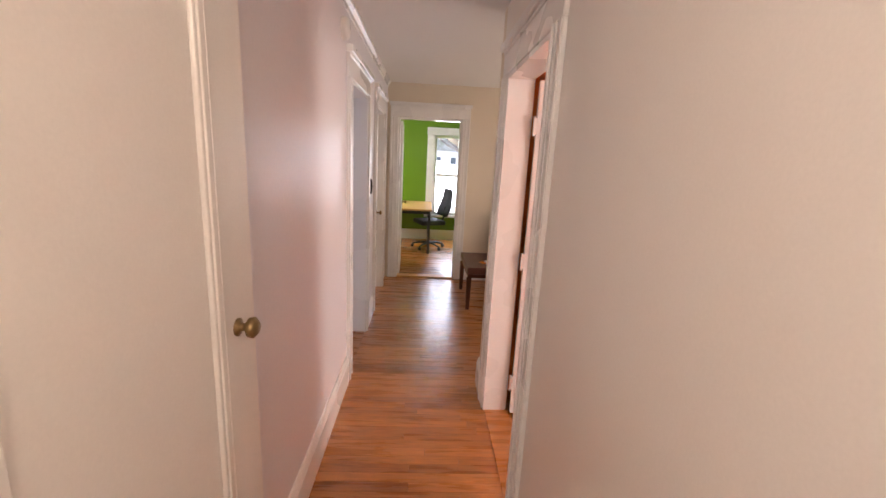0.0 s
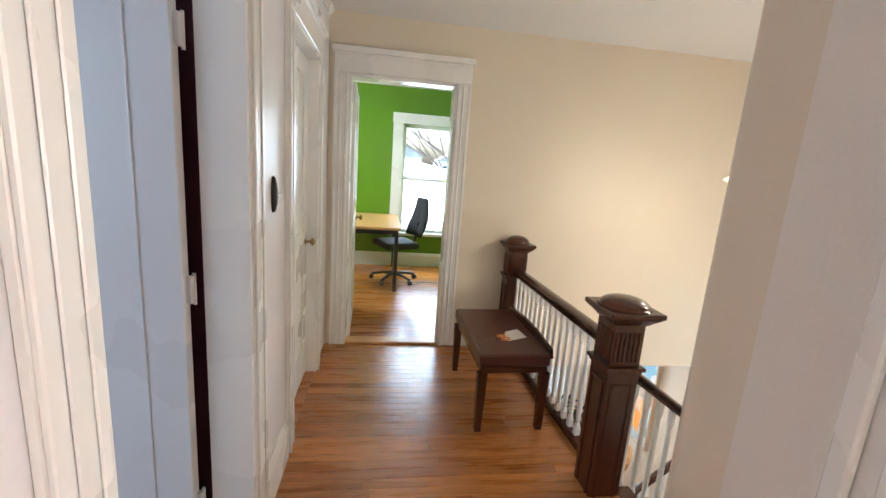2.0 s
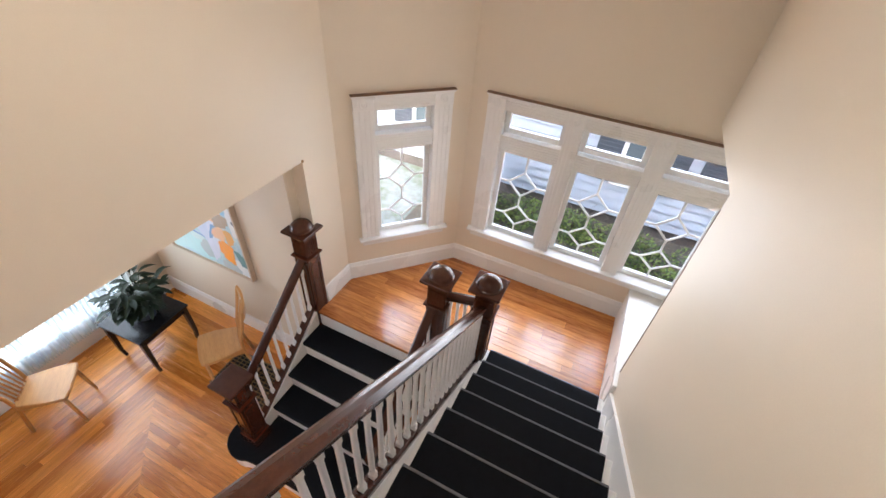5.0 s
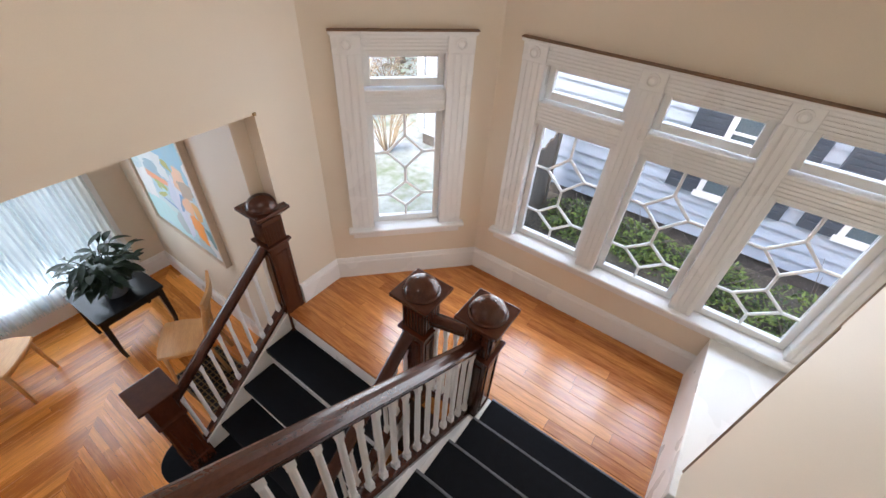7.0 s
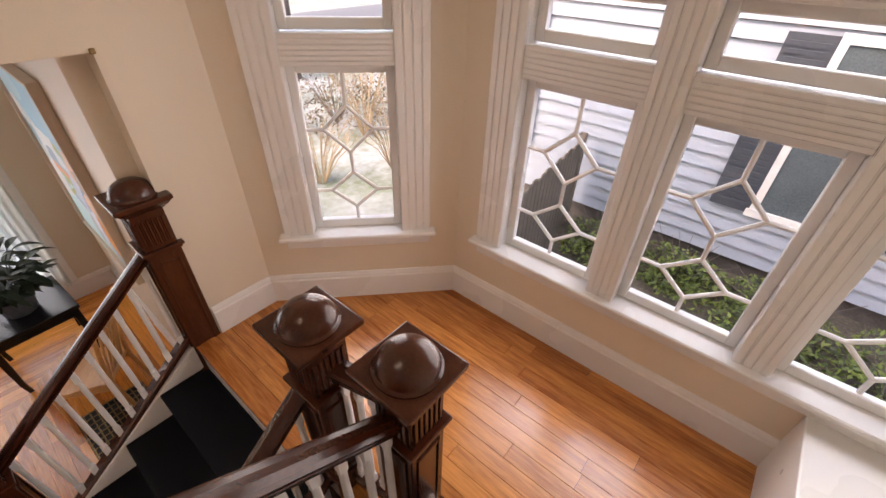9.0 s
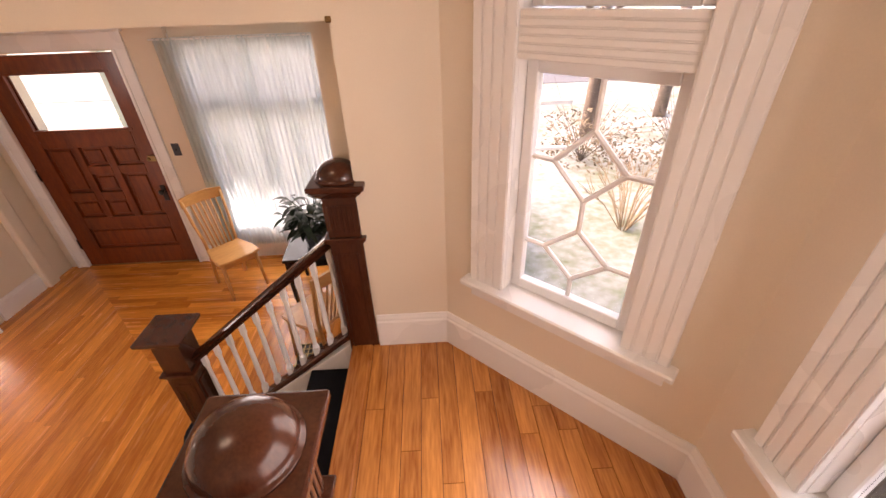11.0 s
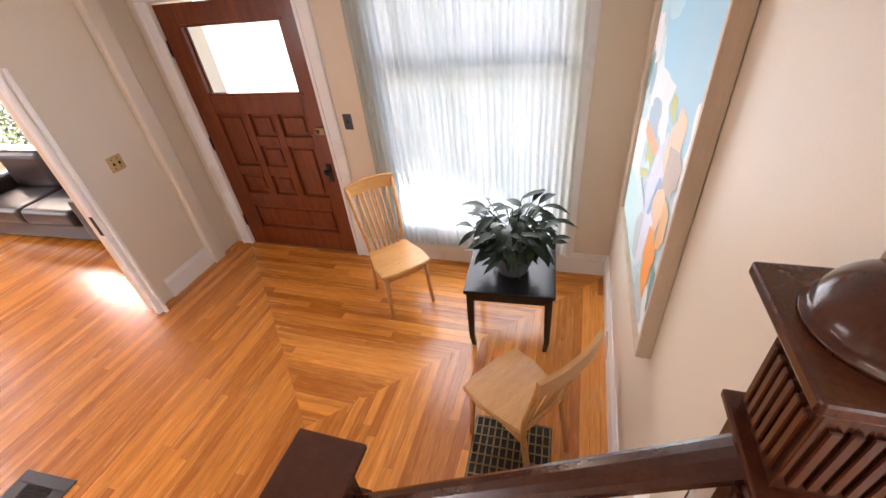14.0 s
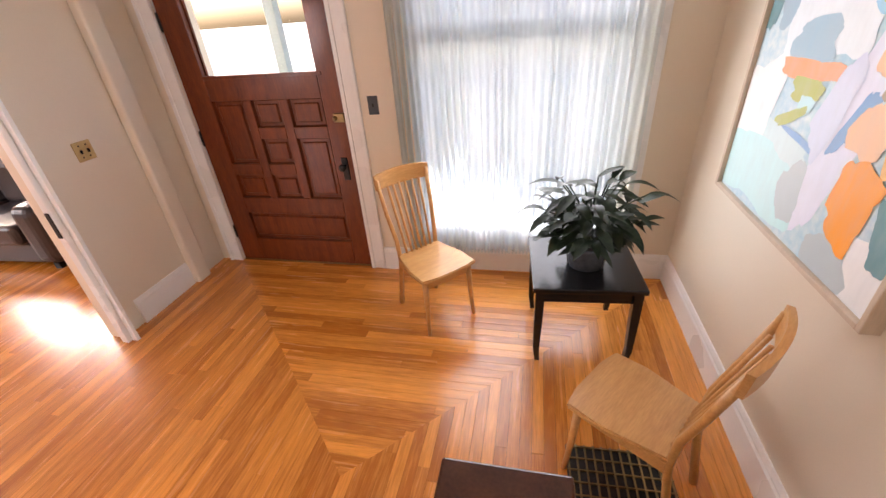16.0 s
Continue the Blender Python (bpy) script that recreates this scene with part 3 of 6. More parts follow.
baseboard("baseboard_landing_bay", (NW.x, NW.y), (NE.x, NE.y), ZM)
baseboard("baseboard_landing_east", (4.55, 4.31), (4.55, 2.53), ZM)
baseboard("baseboard_landing_north", (3.345, 5.10), (3.71, 5.10), ZM)
baseboard("baseboard_hall_west_1", (WL, -1.6), (WL, 2.42), 0)
baseboard("baseboard_hall_west_2", (WL, 3.43), (WL, 3.77), 0)
baseboard("baseboard_hall_east_1", (0.50, 2.47), (0.50, 2.25), 0)
baseboard("baseboard_hall_north", (0.585, 5.10), (0.99, 5.10), 0)


# ---- doors of the hall ----
def door_casing(name, m, x0, x1, head, w, label, thick=0.13, both=False):
    """Moulded casing and jamb lining round an opening; local x along the wall, local y into it."""
    t = thing(name, m, label, "door frame")
    t["kind"] = "structure"
    for a, b in ((x0 - w, x0 - 0.008), (x1 + 0.008, x1 + w)):
        items = [(a, -0.018, 0, b, 0, head + 0.01)]
        s = b - a
        items += [(a, -0.030, 0, a + 0.22 * s, -0.018, head + 0.01), (a + 0.40 * s, -0.024, 0, a + 0.52 * s, -0.018, head + 0.01), (b - 0.2 * s, -0.024, 0, b, -0.018, head + 0.01)]
        part("side_casing", boxes(*items, bevel=0.003), M_TRIM, t)
    part("head_casing", boxes((x0 - w, -0.020, head + 0.01, x1 + w, 0, head + 0.145), (x0 - w - 0.015, -0.045, head + 0.145, x1 + w + 0.015, 0, head + 0.185), (x0 - w, -0.028, head + 0.125, x1 + w, -0.02, head + 0.145), bevel=0.004), M_TRIM, t)
    for a, b in ((x0 - 0.008, x0 + 0.014), (x1 - 0.014, x1 + 0.008)):
        part("jamb", boxes((a, -0.012, 0, b, thick, head)), M_TRIM, t)
    part("head_jamb", boxes((x0 - 0.008, -0.012, head - 0.014, x1 + 0.008, thick, head + 0.008)), M_TRIM, t)
    return t


def panel_door(name, m, w, h, label, mat, knob=True, group=""):
    """A five-panel door leaf hinged on local z, reaching along local x."""
    d = thing(name, m, label, "door", group)
    d["kind"] = "structure"
    st = 0.10
    rails = [(0, 0.20), (0.86, 1.0), (h - 0.11, h)]
    items = [(0.004, -0.018, 0.008, st, 0.018, h), (w - st, -0.018, 0.008, w - 0.004, 0.018, h), (w / 2 - 0.05, -0.018, 0.008, w / 2 + 0.05, 0.018, h)]
    for a, b in rails:
        items += [(st, -0.0175, max(a, 0.008), w / 2 - 0.05, 0.0175, b), (w / 2 + 0.05, -0.0175, max(a, 0.008), w - st, 0.0175, b)]
    part("leaf", boxes(*items, bevel=0.003), mat, d)
    for xa, xb in ((st, w / 2 - 0.05), (w / 2 + 0.05, w - st)):
        for za, zb in ((0.20, 0.86), (1.0, h - 0.11)):
            part("panel", boxes((xa, -0.007, za, xb, 0.007, zb), (xa + 0.03, -0.011, za + 0.03, xb - 0.03, 0.011, zb - 0.03), bevel=0.003), mat, d)
    for z in (0.22, h * 0.5, h - 0.24):
        part("hinge", boxes((-0.012, -0.022, z - 0.045, 0.004, 0.022, z + 0.045), bevel=0.003), M_TRIM, d)
    if knob:
        for s in (-1, 1):
            part("knob", lathe([(0.020, 0.0), (0.020, 0.006), (0.008, 0.010), (0.008, 0.032), (0.024, 0.040), (0.026, 0.052), (0.014, 0.062)], 14, True, m=Matrix.Translation((w - 0.055, 0.018 * s, 0.93)) @ pose(0, 0, 0, -90 * s)), M_OLDBRASS, d, smooth=True)
    return d


def plain_door(name, m, w, h, label, mat):
    """A flush door leaf with two fine upright beads, hinges and knobs."""
    d = thing(name, m, label, "door")
    d["kind"] = "structure"
    part("leaf", boxes((0.003, -0.018, 0.008, w - 0.003, 0.018, h), bevel=0.003, seg=2), mat, d)
    for x in (0.13, w - 0.13):
        for s in (-1, 1):
            part("bead", tube([(x, 0.0185 * s, 0.02), (x, 0.0185 * s, h - 0.02)], 0.004, 6), mat, d)
    for z in (0.22, h * 0.5, h - 0.24):
        part("hinge", boxes((-0.014, -0.020, z - 0.045, 0.003, 0.004, z + 0.045), bevel=0.003), M_TRIM, d)
        part("hinge_pin", tube([(-0.012, -0.018, z - 0.052), (-0.012, -0.018, z + 0.052)], 0.006, 8), M_TRIM, d)
    for s in (-1, 1):
        part("knob", lathe([(0.020, 0.0), (0.020, 0.006), (0.008, 0.010), (0.008, 0.032), (0.024, 0.040), (0.026, 0.052), (0.014, 0.062)], 14, True, m=Matrix.Translation((w - 0.055, 0.018 * s, 0.93)) @ pose(0, 0, 0, -90 * s)), M_OLDBRASS, d, smooth=True)
    return d


# local x southwards for openings seen on the west side, local y into the wall (west)
WEST = Matrix.Translation((WL, 0, 0)) @ pose(0, 0, 0, 0, 0, 90)
EASTH = Matrix.Translation((0.50, 0, 0)) @ pose(0, 0, 0, 0, 0, -90)
door_casing("door_frame_bath", WEST, 2.56, 3.29, 2.04, 0.125, "white moulded casing round the bathroom doorway")
door_casing("door_frame_closet", WEST, 3.90, 4.64, 2.05, 0.105, "white moulded casing round the closet door")
door_casing("door_frame_orange_room", EASTH, -2.13, -1.30, 2.04, 0.115, "white moulded casing round the orange room doorway")
door_casing("door_frame_green_room", Matrix.Translation((0, 5.10, 0)), -0.30, 0.475, 2.06, 0.11, "white casing round the green room doorway", 0.12)
plain_door("door_1", pose(WL - 0.172, 3.258, 0, 0, 0, 174), 0.72, 2.02, "plain white bathroom door standing open", M_TRIM)
panel_door("door_2", pose(WL - 0.075, 3.905, 0, 0, 0, 90), 0.725, 2.03, "closed white panelled closet door", M_TRIM)
plain_door("door_3", pose(0.655, 2.098, 0, 0, 0, -3), 0.81, 2.02, "plain white door opened into the orange room", M_TRIM)
panel_door("door_4", pose(-0.278, 5.21, 0, 0, 0, 92), 0.76, 2.03, "white panelled door opened into the green room", M_TRIM)
structure("threshold", boxes((-0.29, 5.085, 0.0, 0.465, 5.205, 0.022), bevel=0.008, seg=2), M_MAPLE, "worn oak threshold of the green room door", "threshold")
for nm, bx in (("threshold_bath", (WL - 0.13, 2.575, -0.005, WL + 0.004, 3.275, 0.006)), ("threshold_closet", (WL - 0.13, 3.915, -0.005, WL + 0.004, 4.625, 0.006)), ("threshold_bedroom", (0.496, 1.315, -0.005, 0.645, 2.115, 0.006))):
    structure(nm, boxes(bx, bevel=0.002), M_HALLX, "worn oak threshold board in the doorway", "threshold")
d6 = thing("door_6", pose(WL + 0.055, 0.03, 0, 0, 0, 90), "cream painted one-panel closet door folded back against the wall", "door")
d6["kind"] = "structure"
part("leaf", boxes((0.004, -0.018, 0.008, 0.12, 0.018, 2.03), (0.60, -0.018, 0.008, 0.76, 0.018, 2.03), (0.12, -0.0175, 0.008, 0.60, 0.0175, 0.22), (0.12, -0.0175, 1.92, 0.60, 0.0175, 2.03), bevel=0.003), M_HALLWALL, d6)
part("panel", boxes((0.12, -0.009, 0.22, 0.60, 0.009, 1.92)), M_HALLWALL, d6)
for xa, xb in ((0.555, 0.600),):
    part("panel_moulding", boxes((xa, -0.021, 0.22, xb, -0.009, 1.92), (xa + 0.012, -0.025, 0.22, xb - 0.010, -0.021, 1.92), bevel=0.004, seg=2), M_HALLWALL, d6)
part("knob", lathe([(0.022, 0.0), (0.022, 0.005), (0.010, 0.009), (0.010, 0.020), (0.024, 0.028), (0.026, 0.040), (0.014, 0.050)], 16, True, m=Matrix.Translation((0.66, -0.018, 1.16)) @ pose(0, 0, 0, 90)), M_OLDBRASS, d6, smooth=True)
structure("crown_trim", sweep([(0, 0), (0.035, 0), (0.03, -0.02), (0.01, -0.035), (0.008, -0.06), (0, -0.06)], (WL, -1.6, ZC), (WL, 5.1, ZC)), M_TRIM, "narrow white crown moulding along the hall ceiling", "trim")

# thermostat plate and alarm
th = thing("doorbell_plate", pose(WL, 3.60, 1.30), "dark curved metal wall plate on the hall wall", "wall plate")
part("plate", lathe([(0.0, 0.0), (0.028, 0.0), (0.026, 0.010), (0.016, 0.016), (0.0, 0.018)], 16, False, m=Matrix.Diagonal((1, 1, 2.6, 1)) @ pose(0, 0, 0, 0, 90)), M_IRON, th, smooth=True)
part("button", lathe([(0.008, 0.014), (0.008, 0.028), (0.004, 0.031)], 10, True, m=pose(0, 0, 0, 0, 90)), M_CHROME, th)
al = thing("smoke_detector", pose(WL, 2.33, 2.28), "round white smoke detector on the hall wall", "smoke detector")
part("housing", lathe([(0.062, 0.0), (0.062, 0.020), (0.052, 0.034), (0.030, 0.040), (0.0, 0.041)], 24, False, m=pose(0, 0, 0, 0, 90)), M_TRIM, al, smooth=True)

# ---- rooms off the hall ----
structure("walls_green_room", boxes((-2.0, 5.225, 0, -1.88, 7.85, ZC + 0.03), (-1.88, 5.225, 0, -0.42, 5.245, ZC), (-0.42, 5.225, 2.2, 0.6, 5.245, ZC), (0.6, 5.225, 0, 2.1, 5.245, ZC), (2.08, 5.225, 0, 2.2, 7.85, ZC + 0.03),
    (-2.0, 7.85, 0, 0.20, 7.97, ZC + 0.03), (0.20, 7.85, 0, 1.0, 7.97, 0.50), (0.20, 7.85, 2.02, 1.0, 7.97, ZC + 0.03), (1.0, 7.85, 0, 2.2, 7.97, ZC + 0.03)), M_GREEN, "bright green painted walls of the study", "wall")
baseboard("baseboard_green_room", (-1.88, 7.85), (2.08, 7.85), 0)
gw = thing("window_4", Matrix.Translation((0.60, 7.85, 0)), "white double-hung window in the green wall", "window")
gw["kind"] = "structure"
part("side_casing", boxes((-0.54, -0.025, 0.48, -0.40, 0, 2.02), bevel=0.004), M_TRIM, gw)
part("side_casing", boxes((0.40, -0.025, 0.48, 0.54, 0, 2.02), bevel=0.004), M_TRIM, gw)
part("head_casing", boxes((-0.55, -0.03, 2.02, 0.55, 0, 2.16), bevel=0.004), M_TRIM, gw)
part("sill", boxes((-0.56, -0.06, 0.455, 0.56, 0.10, 0.50), bevel=0.006), M_TRIM, gw)
for z0, z1, y in ((0.50, 1.29, 0.03), (1.26, 2.02, 0.07)):
    s = part("sash", boxes((-0.40, y, z0, -0.355, y + 0.035, z1), (0.355, y, z0, 0.40, y + 0.035, z1), (-0.355, y, z0, 0.355, y + 0.035, z0 + 0.05), (-0.355, y, z1 - 0.045, 0.355, y + 0.035, z1), bevel=0.004), M_TRIM, gw)
    p = part("pane", boxes((-0.355, y + 0.016, z0 + 0.05, 0.355, y + 0.02, z1 - 0.045)), M_GLASS, s)
    p.visible_shadow = False
# first box is an added block that keeps the door's hinge gap dark
structure("walls_orange_room", boxes((0.72, 2.16, 0, 1.60, 2.378, ZC), (0.642, 2.36, 0, 0.72, 2.378, ZC), (1.60, 2.36, 0, 3.4, 2.378, ZC), (3.3, -1.6, 0, 3.4, 2.36, ZC), (0.642, -1.6, 0, 0.655, 1.1, ZC), (0.642, 1.1, 2.2, 0.655, 2.36, ZC)), M_ORANGE, "orange painted bedroom walls with an added block behind the door", "wall")
structure("walls_bathroom", boxes((-3.2, 3.42, 0, WL - 0.13, 3.5, ZC), (-3.2, -1.6, 0, -3.1, 3.42, ZC)), M_MAROON, "deep maroon painted bathroom walls", "wall")
structure("floor_bathroom", boxes((-3.1, 1.0, -0.012, WL - 0.13, 3.42, 0.004)), M_TILE, "pale bathroom floor", "floor")

# ---- stairs ----
RISE, GO, TOPX = 0.17, 0.2467, 1.19
stair = thing("stair_upper", Matrix(), "white painted upper stair flight with charcoal carpet treads", "stairs")
stair["kind"] = "structure"
for k in range(1, 11):
    xb, z = TOPX + GO * (k - 1), -RISE * k
    part("riser", boxes((xb - 0.012, 2.50, z - 0.0, xb + 0.012, 3.50, z + RISE - 0.03)), M_TRIM, stair)
    if k < 10:
        part("tread", boxes((xb - 0.01, 2.50, z - 0.03, xb + GO + 0.03, 3.50, z - 0.002), bevel=0.008, seg=2), M_TRIM, stair)
        part("carpet", boxes((xb + 0.012, 2.56, z - 0.036, xb + GO + 0.038, 3.47, z + 0.007), bevel=0.007, seg=2), M_CARPET, stair)
        # thin strip coloured as the light caught on the nosing
        part("nosing_highlight", boxes((xb + GO + 0.027, 2.562, z + 0.001, xb + GO + 0.040, 3.468, z + 0.0085), bevel=0.002), M_NOSING_GLINT, stair)
        part("carpet_riser", boxes((xb + 0.0125, 2.56, z, xb + 0.020, 3.47, z + RISE - 0.034)), M_CARPET, stair)
part("carpet_riser", boxes((TOPX + GO * 9 + 0.0125, 2.56, ZM + 0.001, TOPX + GO * 9 + 0.020, 3.47, ZM + RISE - 0.034)), M_CARPET, stair)
part("top_nosing", boxes((TOPX - 0.06, 2.50, -0.03, TOPX + 0.03, 3.50, 0.003), bevel=0.008, seg=2), M_DARK, stair)


part("stringer", prism([(1.10, -0.02), (1.19, -0.105), (3.40, -1.645), (3.40, ZM - 0.20), (1.10, -0.42)], 3.50, 3.545, "y"), M_TRIM, stair)
part("wall_skirt", prism([(1.12, 0.20), (1.20, 0.20), (3.43, ZM + 0.30), (3.43, ZM), (1.12, -0.20)], 2.501, 2.522, "y"), M_TRIM, stair)
structure("wall_spandrel", prism([(1.12, -0.17), (1.12, ZL), (3.40, ZL), (3.40, ZM - 0.2), (1.14, -0.42)], 3.46, 3.54, "y"), M_WALL, "cream plaster spandrel under the upper stair", "wall")
RISE2, GO2, LX = (ZM - ZL) / 5, 0.243, 3.215
stair2 = thing("stair_lower", Matrix(), "lower stair flight with white risers and charcoal carpet treads", "stairs")
stair2["kind"] = "structure"
Y0, Y1 = 3.98, 5.10
for k in range(1, 6):
    xb, z = LX - GO2 * (k - 1), ZM - RISE2 * k
    if k < 5:
        part("riser", boxes((xb - 0.010, Y0, z, xb + 0.010, Y1, z + RISE2 - 0.025), bevel=0.001), M_TRIM, stair2)
    if k < 4:
        part("tread", boxes((xb - GO2 - 0.026, Y0, z - 0.03, xb + 0.01, Y1, z - 0.002), bevel=0.008, seg=2), M_TRIM, stair2)
        part("carpet", boxes((xb - GO2 - 0.032, Y0, z - 0.033, xb - 0.011, Y1, z + 0.007), bevel=0.007, seg=2), M_CARPET, stair2)
# bullnose bottom step
xb, z = LX - GO2 * 3, ZM - RISE2 * 4
bull = [(xb, 3.80), (xb, 5.10)] + [(xb - 0.215, 5.10)] + [(2.215 + 0.19 * math.cos(a), 5.17 + 0.19 * math.sin(a)) for a in [radians(d) for d in range(60, 211, 15)]] + [(2.06, 5.0), (2.06, 3.80)]
part("bullnose_step", prism(bull, ZL, z - 0.035), M_TRIM, stair2)
bull2 = [(2.215 + (p[0] - 2.215) * 1.06 if p[0] < 2.4 else p[0] - 0.011, p[1] + (0.012 if p[1] > 5.2 else 0)) for p in bull]
part("bullnose_carpet", prism(bull2, z - 0.036, z + 0.007), M_CARPET, stair2)
for y0, y1 in ((5.10, 5.145), (3.935, 3.98)):
    part("stringer", prism([(3.23, ZM + 0.03), (3.23, ZM - 0.34), (2.30, ZL + 0.10), (2.30, z + 0.10)], y0, y1, "y"), M_TRIM, stair2)
structure("landing_block", prism([(3.225, 3.90), (3.225, 5.10), (3.71, 5.10), (4.55, 4.31), (4.55, 2.50), (3.405, 2.50), (3.405, 3.545), (3.3, 3.545), (3.3, 3.90)], ZL, ZM - 0.012), M_GAP, "boxed framing under the stair landing", "landing")
structure("landing_nosing", boxes((3.195, 3.98, ZM - 0.03, 3.30, 5.10, ZM + 0.003), bevel=0.008, seg=2), M_LAND, "worn wooden nosing at the landing edge", "nosing")


# ---- newel posts and railings ----
def newel(name, x, y, base, top, label, dome=True, w=0.150, dh=0.078, cs=0.119, R=0.092):
    n = thing(name, pose(x, y, base), label, "newel post", "stair newel posts")
    h, s = top - base, w / 2
    dz = dh if dome else 0.0
    pt = h - dz                       # top of the cap plate
    part("shaft", boxes((-s, -s, 0, s, s, pt - 0.275), bevel=0.004), M_DARK, n)
    for k in range(4):
        rot = pose(0, 0, 0, 0, 0, 90 * k)
        bm = boxes((-s + 0.022, -s - 0.006, 0.16, -s + 0.034, -s + 0.001, pt - 0.34), (s - 0.034, -s - 0.006, 0.16, s - 0.022, -s + 0.001, pt - 0.34), (-s + 0.034, -s - 0.006, pt - 0.352, s - 0.034, -s + 0.001, pt - 0.34), (-s + 0.034, -s - 0.006, 0.16, s - 0.034, -s + 0.001, 0.172), bevel=0.002)
        bm.transform(rot)
        part("panel_moulding", bm, M_DARK, n)
    part("plinth", boxes((-s - 0.012, -s - 0.012, 0, s + 0.012, s + 0.012, 0.12), bevel=0.006), M_DARK, n)
    part("collar", boxes((-s - 0.018, -s - 0.018, pt - 0.275, s + 0.018, s + 0.018, pt - 0.258), (-s - 0.008, -s - 0.008, pt - 0.29, s + 0.008, s + 0.008, pt - 0.275), bevel=0.004, seg=2), M_DARK, n)
    fl = [(-s + 0.004, -s + 0.004, pt - 0.258, s - 0.004, s - 0.004, pt - 0.06)]
    if dome:
        for k in range(6):
            c = -s + 0.012 + (2 * s - 0.024) * (k + 0.5) / 6
            for sx in (-1, 1):
                part("flute", boxes((c - 0.007, sx * (s - 0.006), pt - 0.235, c + 0.007, sx * (s + 0.003), pt - 0.10), bevel=0.002), M_DARK, n)
                part("flute", boxes((sx * (s - 0.006), c - 0.007, pt - 0.235, sx * (s + 0.003), c + 0.007, pt - 0.10), bevel=0.002), M_DARK, n)
    part("fluted_block", boxes(*fl, bevel=0.0015), M_DARK, n)
    neck = bmesh.new()
    lev = [(s + 0.002, pt - 0.065), (s + 0.010, pt - 0.055), (s + 0.020, pt - 0.046), (cs - 0.012, pt - 0.030), (cs - 0.008, pt - 0.024)]
    rings = [[neck.verts.new((a * r, b * r, zz)) for a, b in ((-1, -1), (1, -1), (1, 1), (-1, 1))] for r, zz in lev]
    for p, q in zip(rings, rings[1:]):
        for k in range(4):
            neck.faces.new((p[k], p[(k + 1) % 4], q[(k + 1) % 4], q[k]))
    neck.faces.new(rings[0][::-1])
    neck.faces.new(rings[-1])
    part("cove", neck, M_DARK, n)
    part("cap", boxes((-cs, -cs, pt - 0.024, cs, cs, pt), bevel=0.006, seg=2), M_DARK, n)
    if dome:
        part("dome", lathe([(R + 0.008, 0), (R + 0.006, 0.006)] + [(R * math.cos(a), 0.006 + (dh - 0.006) * math.sin(a)) for a in [radians(d) for d in range(0, 88, 10)]], 28, True, m=Matrix.Translation((0, 0, pt))), M_DARK, n, smooth=True)
    return n


newel("newel_post", 1.045, 5.02, 0.0, 0.97, "dark oak newel post with domed cap against the hall wall", dh=0.058)
newel("newel_post", 1.053, 3.518, -0.30, 0.955, "dark oak fluted newel post at the stair head", dh=0.044, cs=0.124, R=0.106)
newel("newel_post", 3.385, 3.575, ZM, -0.665, "dark oak domed newel post on the landing by the upper flight")
newel("newel_post", 3.315, 3.925, ZM, -0.684, "dark oak domed newel post on the landing by the lower flight")
newel("newel_post", 3.262, 5.16, ZM - 0.30, -0.695, "tall dark oak domed newel post at the landing edge")
newel("newel_post", 2.25, 5.135, z, -1.555, "dark oak flat-capped newel post on the bottom step", False)

RAIL = [(-0.026, -0.055), (0.026, -0.055), (0.028, -0.040), (0.020, -0.034), (0.024, -0.024), (0.036, -0.020), (0.038, -0.008), (0.028, 0.0), (0.010, 0.005), (-0.010, 0.005), (-0.028, 0.0), (-0.038, -0.008), (-0.036, -0.020), (-0.024, -0.024), (-0.020, -0.034), (-0.028, -0.040)]
SHOE = [(-0.034, -0.03), (0.034, -0.03), (0.034, 0.0), (0.024, 0.012), (-0.024, 0.012), (-0.034, 0.0)]


def baluster_mesh(h):
    """A slender painted baluster: square foot, small ring, long tapered shaft."""
    q = 0.0145
    bm = boxes((-q, -q, 0, q, q, 0.055), (-0.0125, -0.0125, h - 0.075, 0.0125, 0.0125, h))
    lathe([(0.010, 0.055), (0.0155, 0.060), (0.0160, 0.068), (0.0105, 0.078), (0.0125, 0.10), (0.0140, 0.16), (0.0130, h * 0.6), (0.0115, h - 0.095), (0.0140, h - 0.086), (0.0110, h - 0.075)], 10, False, bm)
    me = bpy.data.meshes.new("baluster")
    bm.to_mesh(me)
    bm.free()
    me.materials.append(M_TRIM)
    return me


def railing(name, a, b, height, n, label, rail_mat, shoe_mat):
    """Handrail from a to b (tops), shoe rail below it, and n balusters between."""
    r = thing(name, Matrix(), label, "stair railing", "stair railings")
    a, b = Vector(a), Vector(b)
    part("handrail", sweep(RAIL, a, b), rail_mat, r)
    low = Vector((0, 0, height))
    part("shoe_rail", sweep(SHOE, a - low, b - low), shoe_mat, r)
    me = baluster_mesh(height - 0.055)
    for k in range(n):
        p = a.lerp(b, (k + 0.5) / n) - low
        ob = new("baluster", me)
        ob.parent = r
        ob.matrix_local = pose(p.x, p.y, p.z + 0.005)
    return r


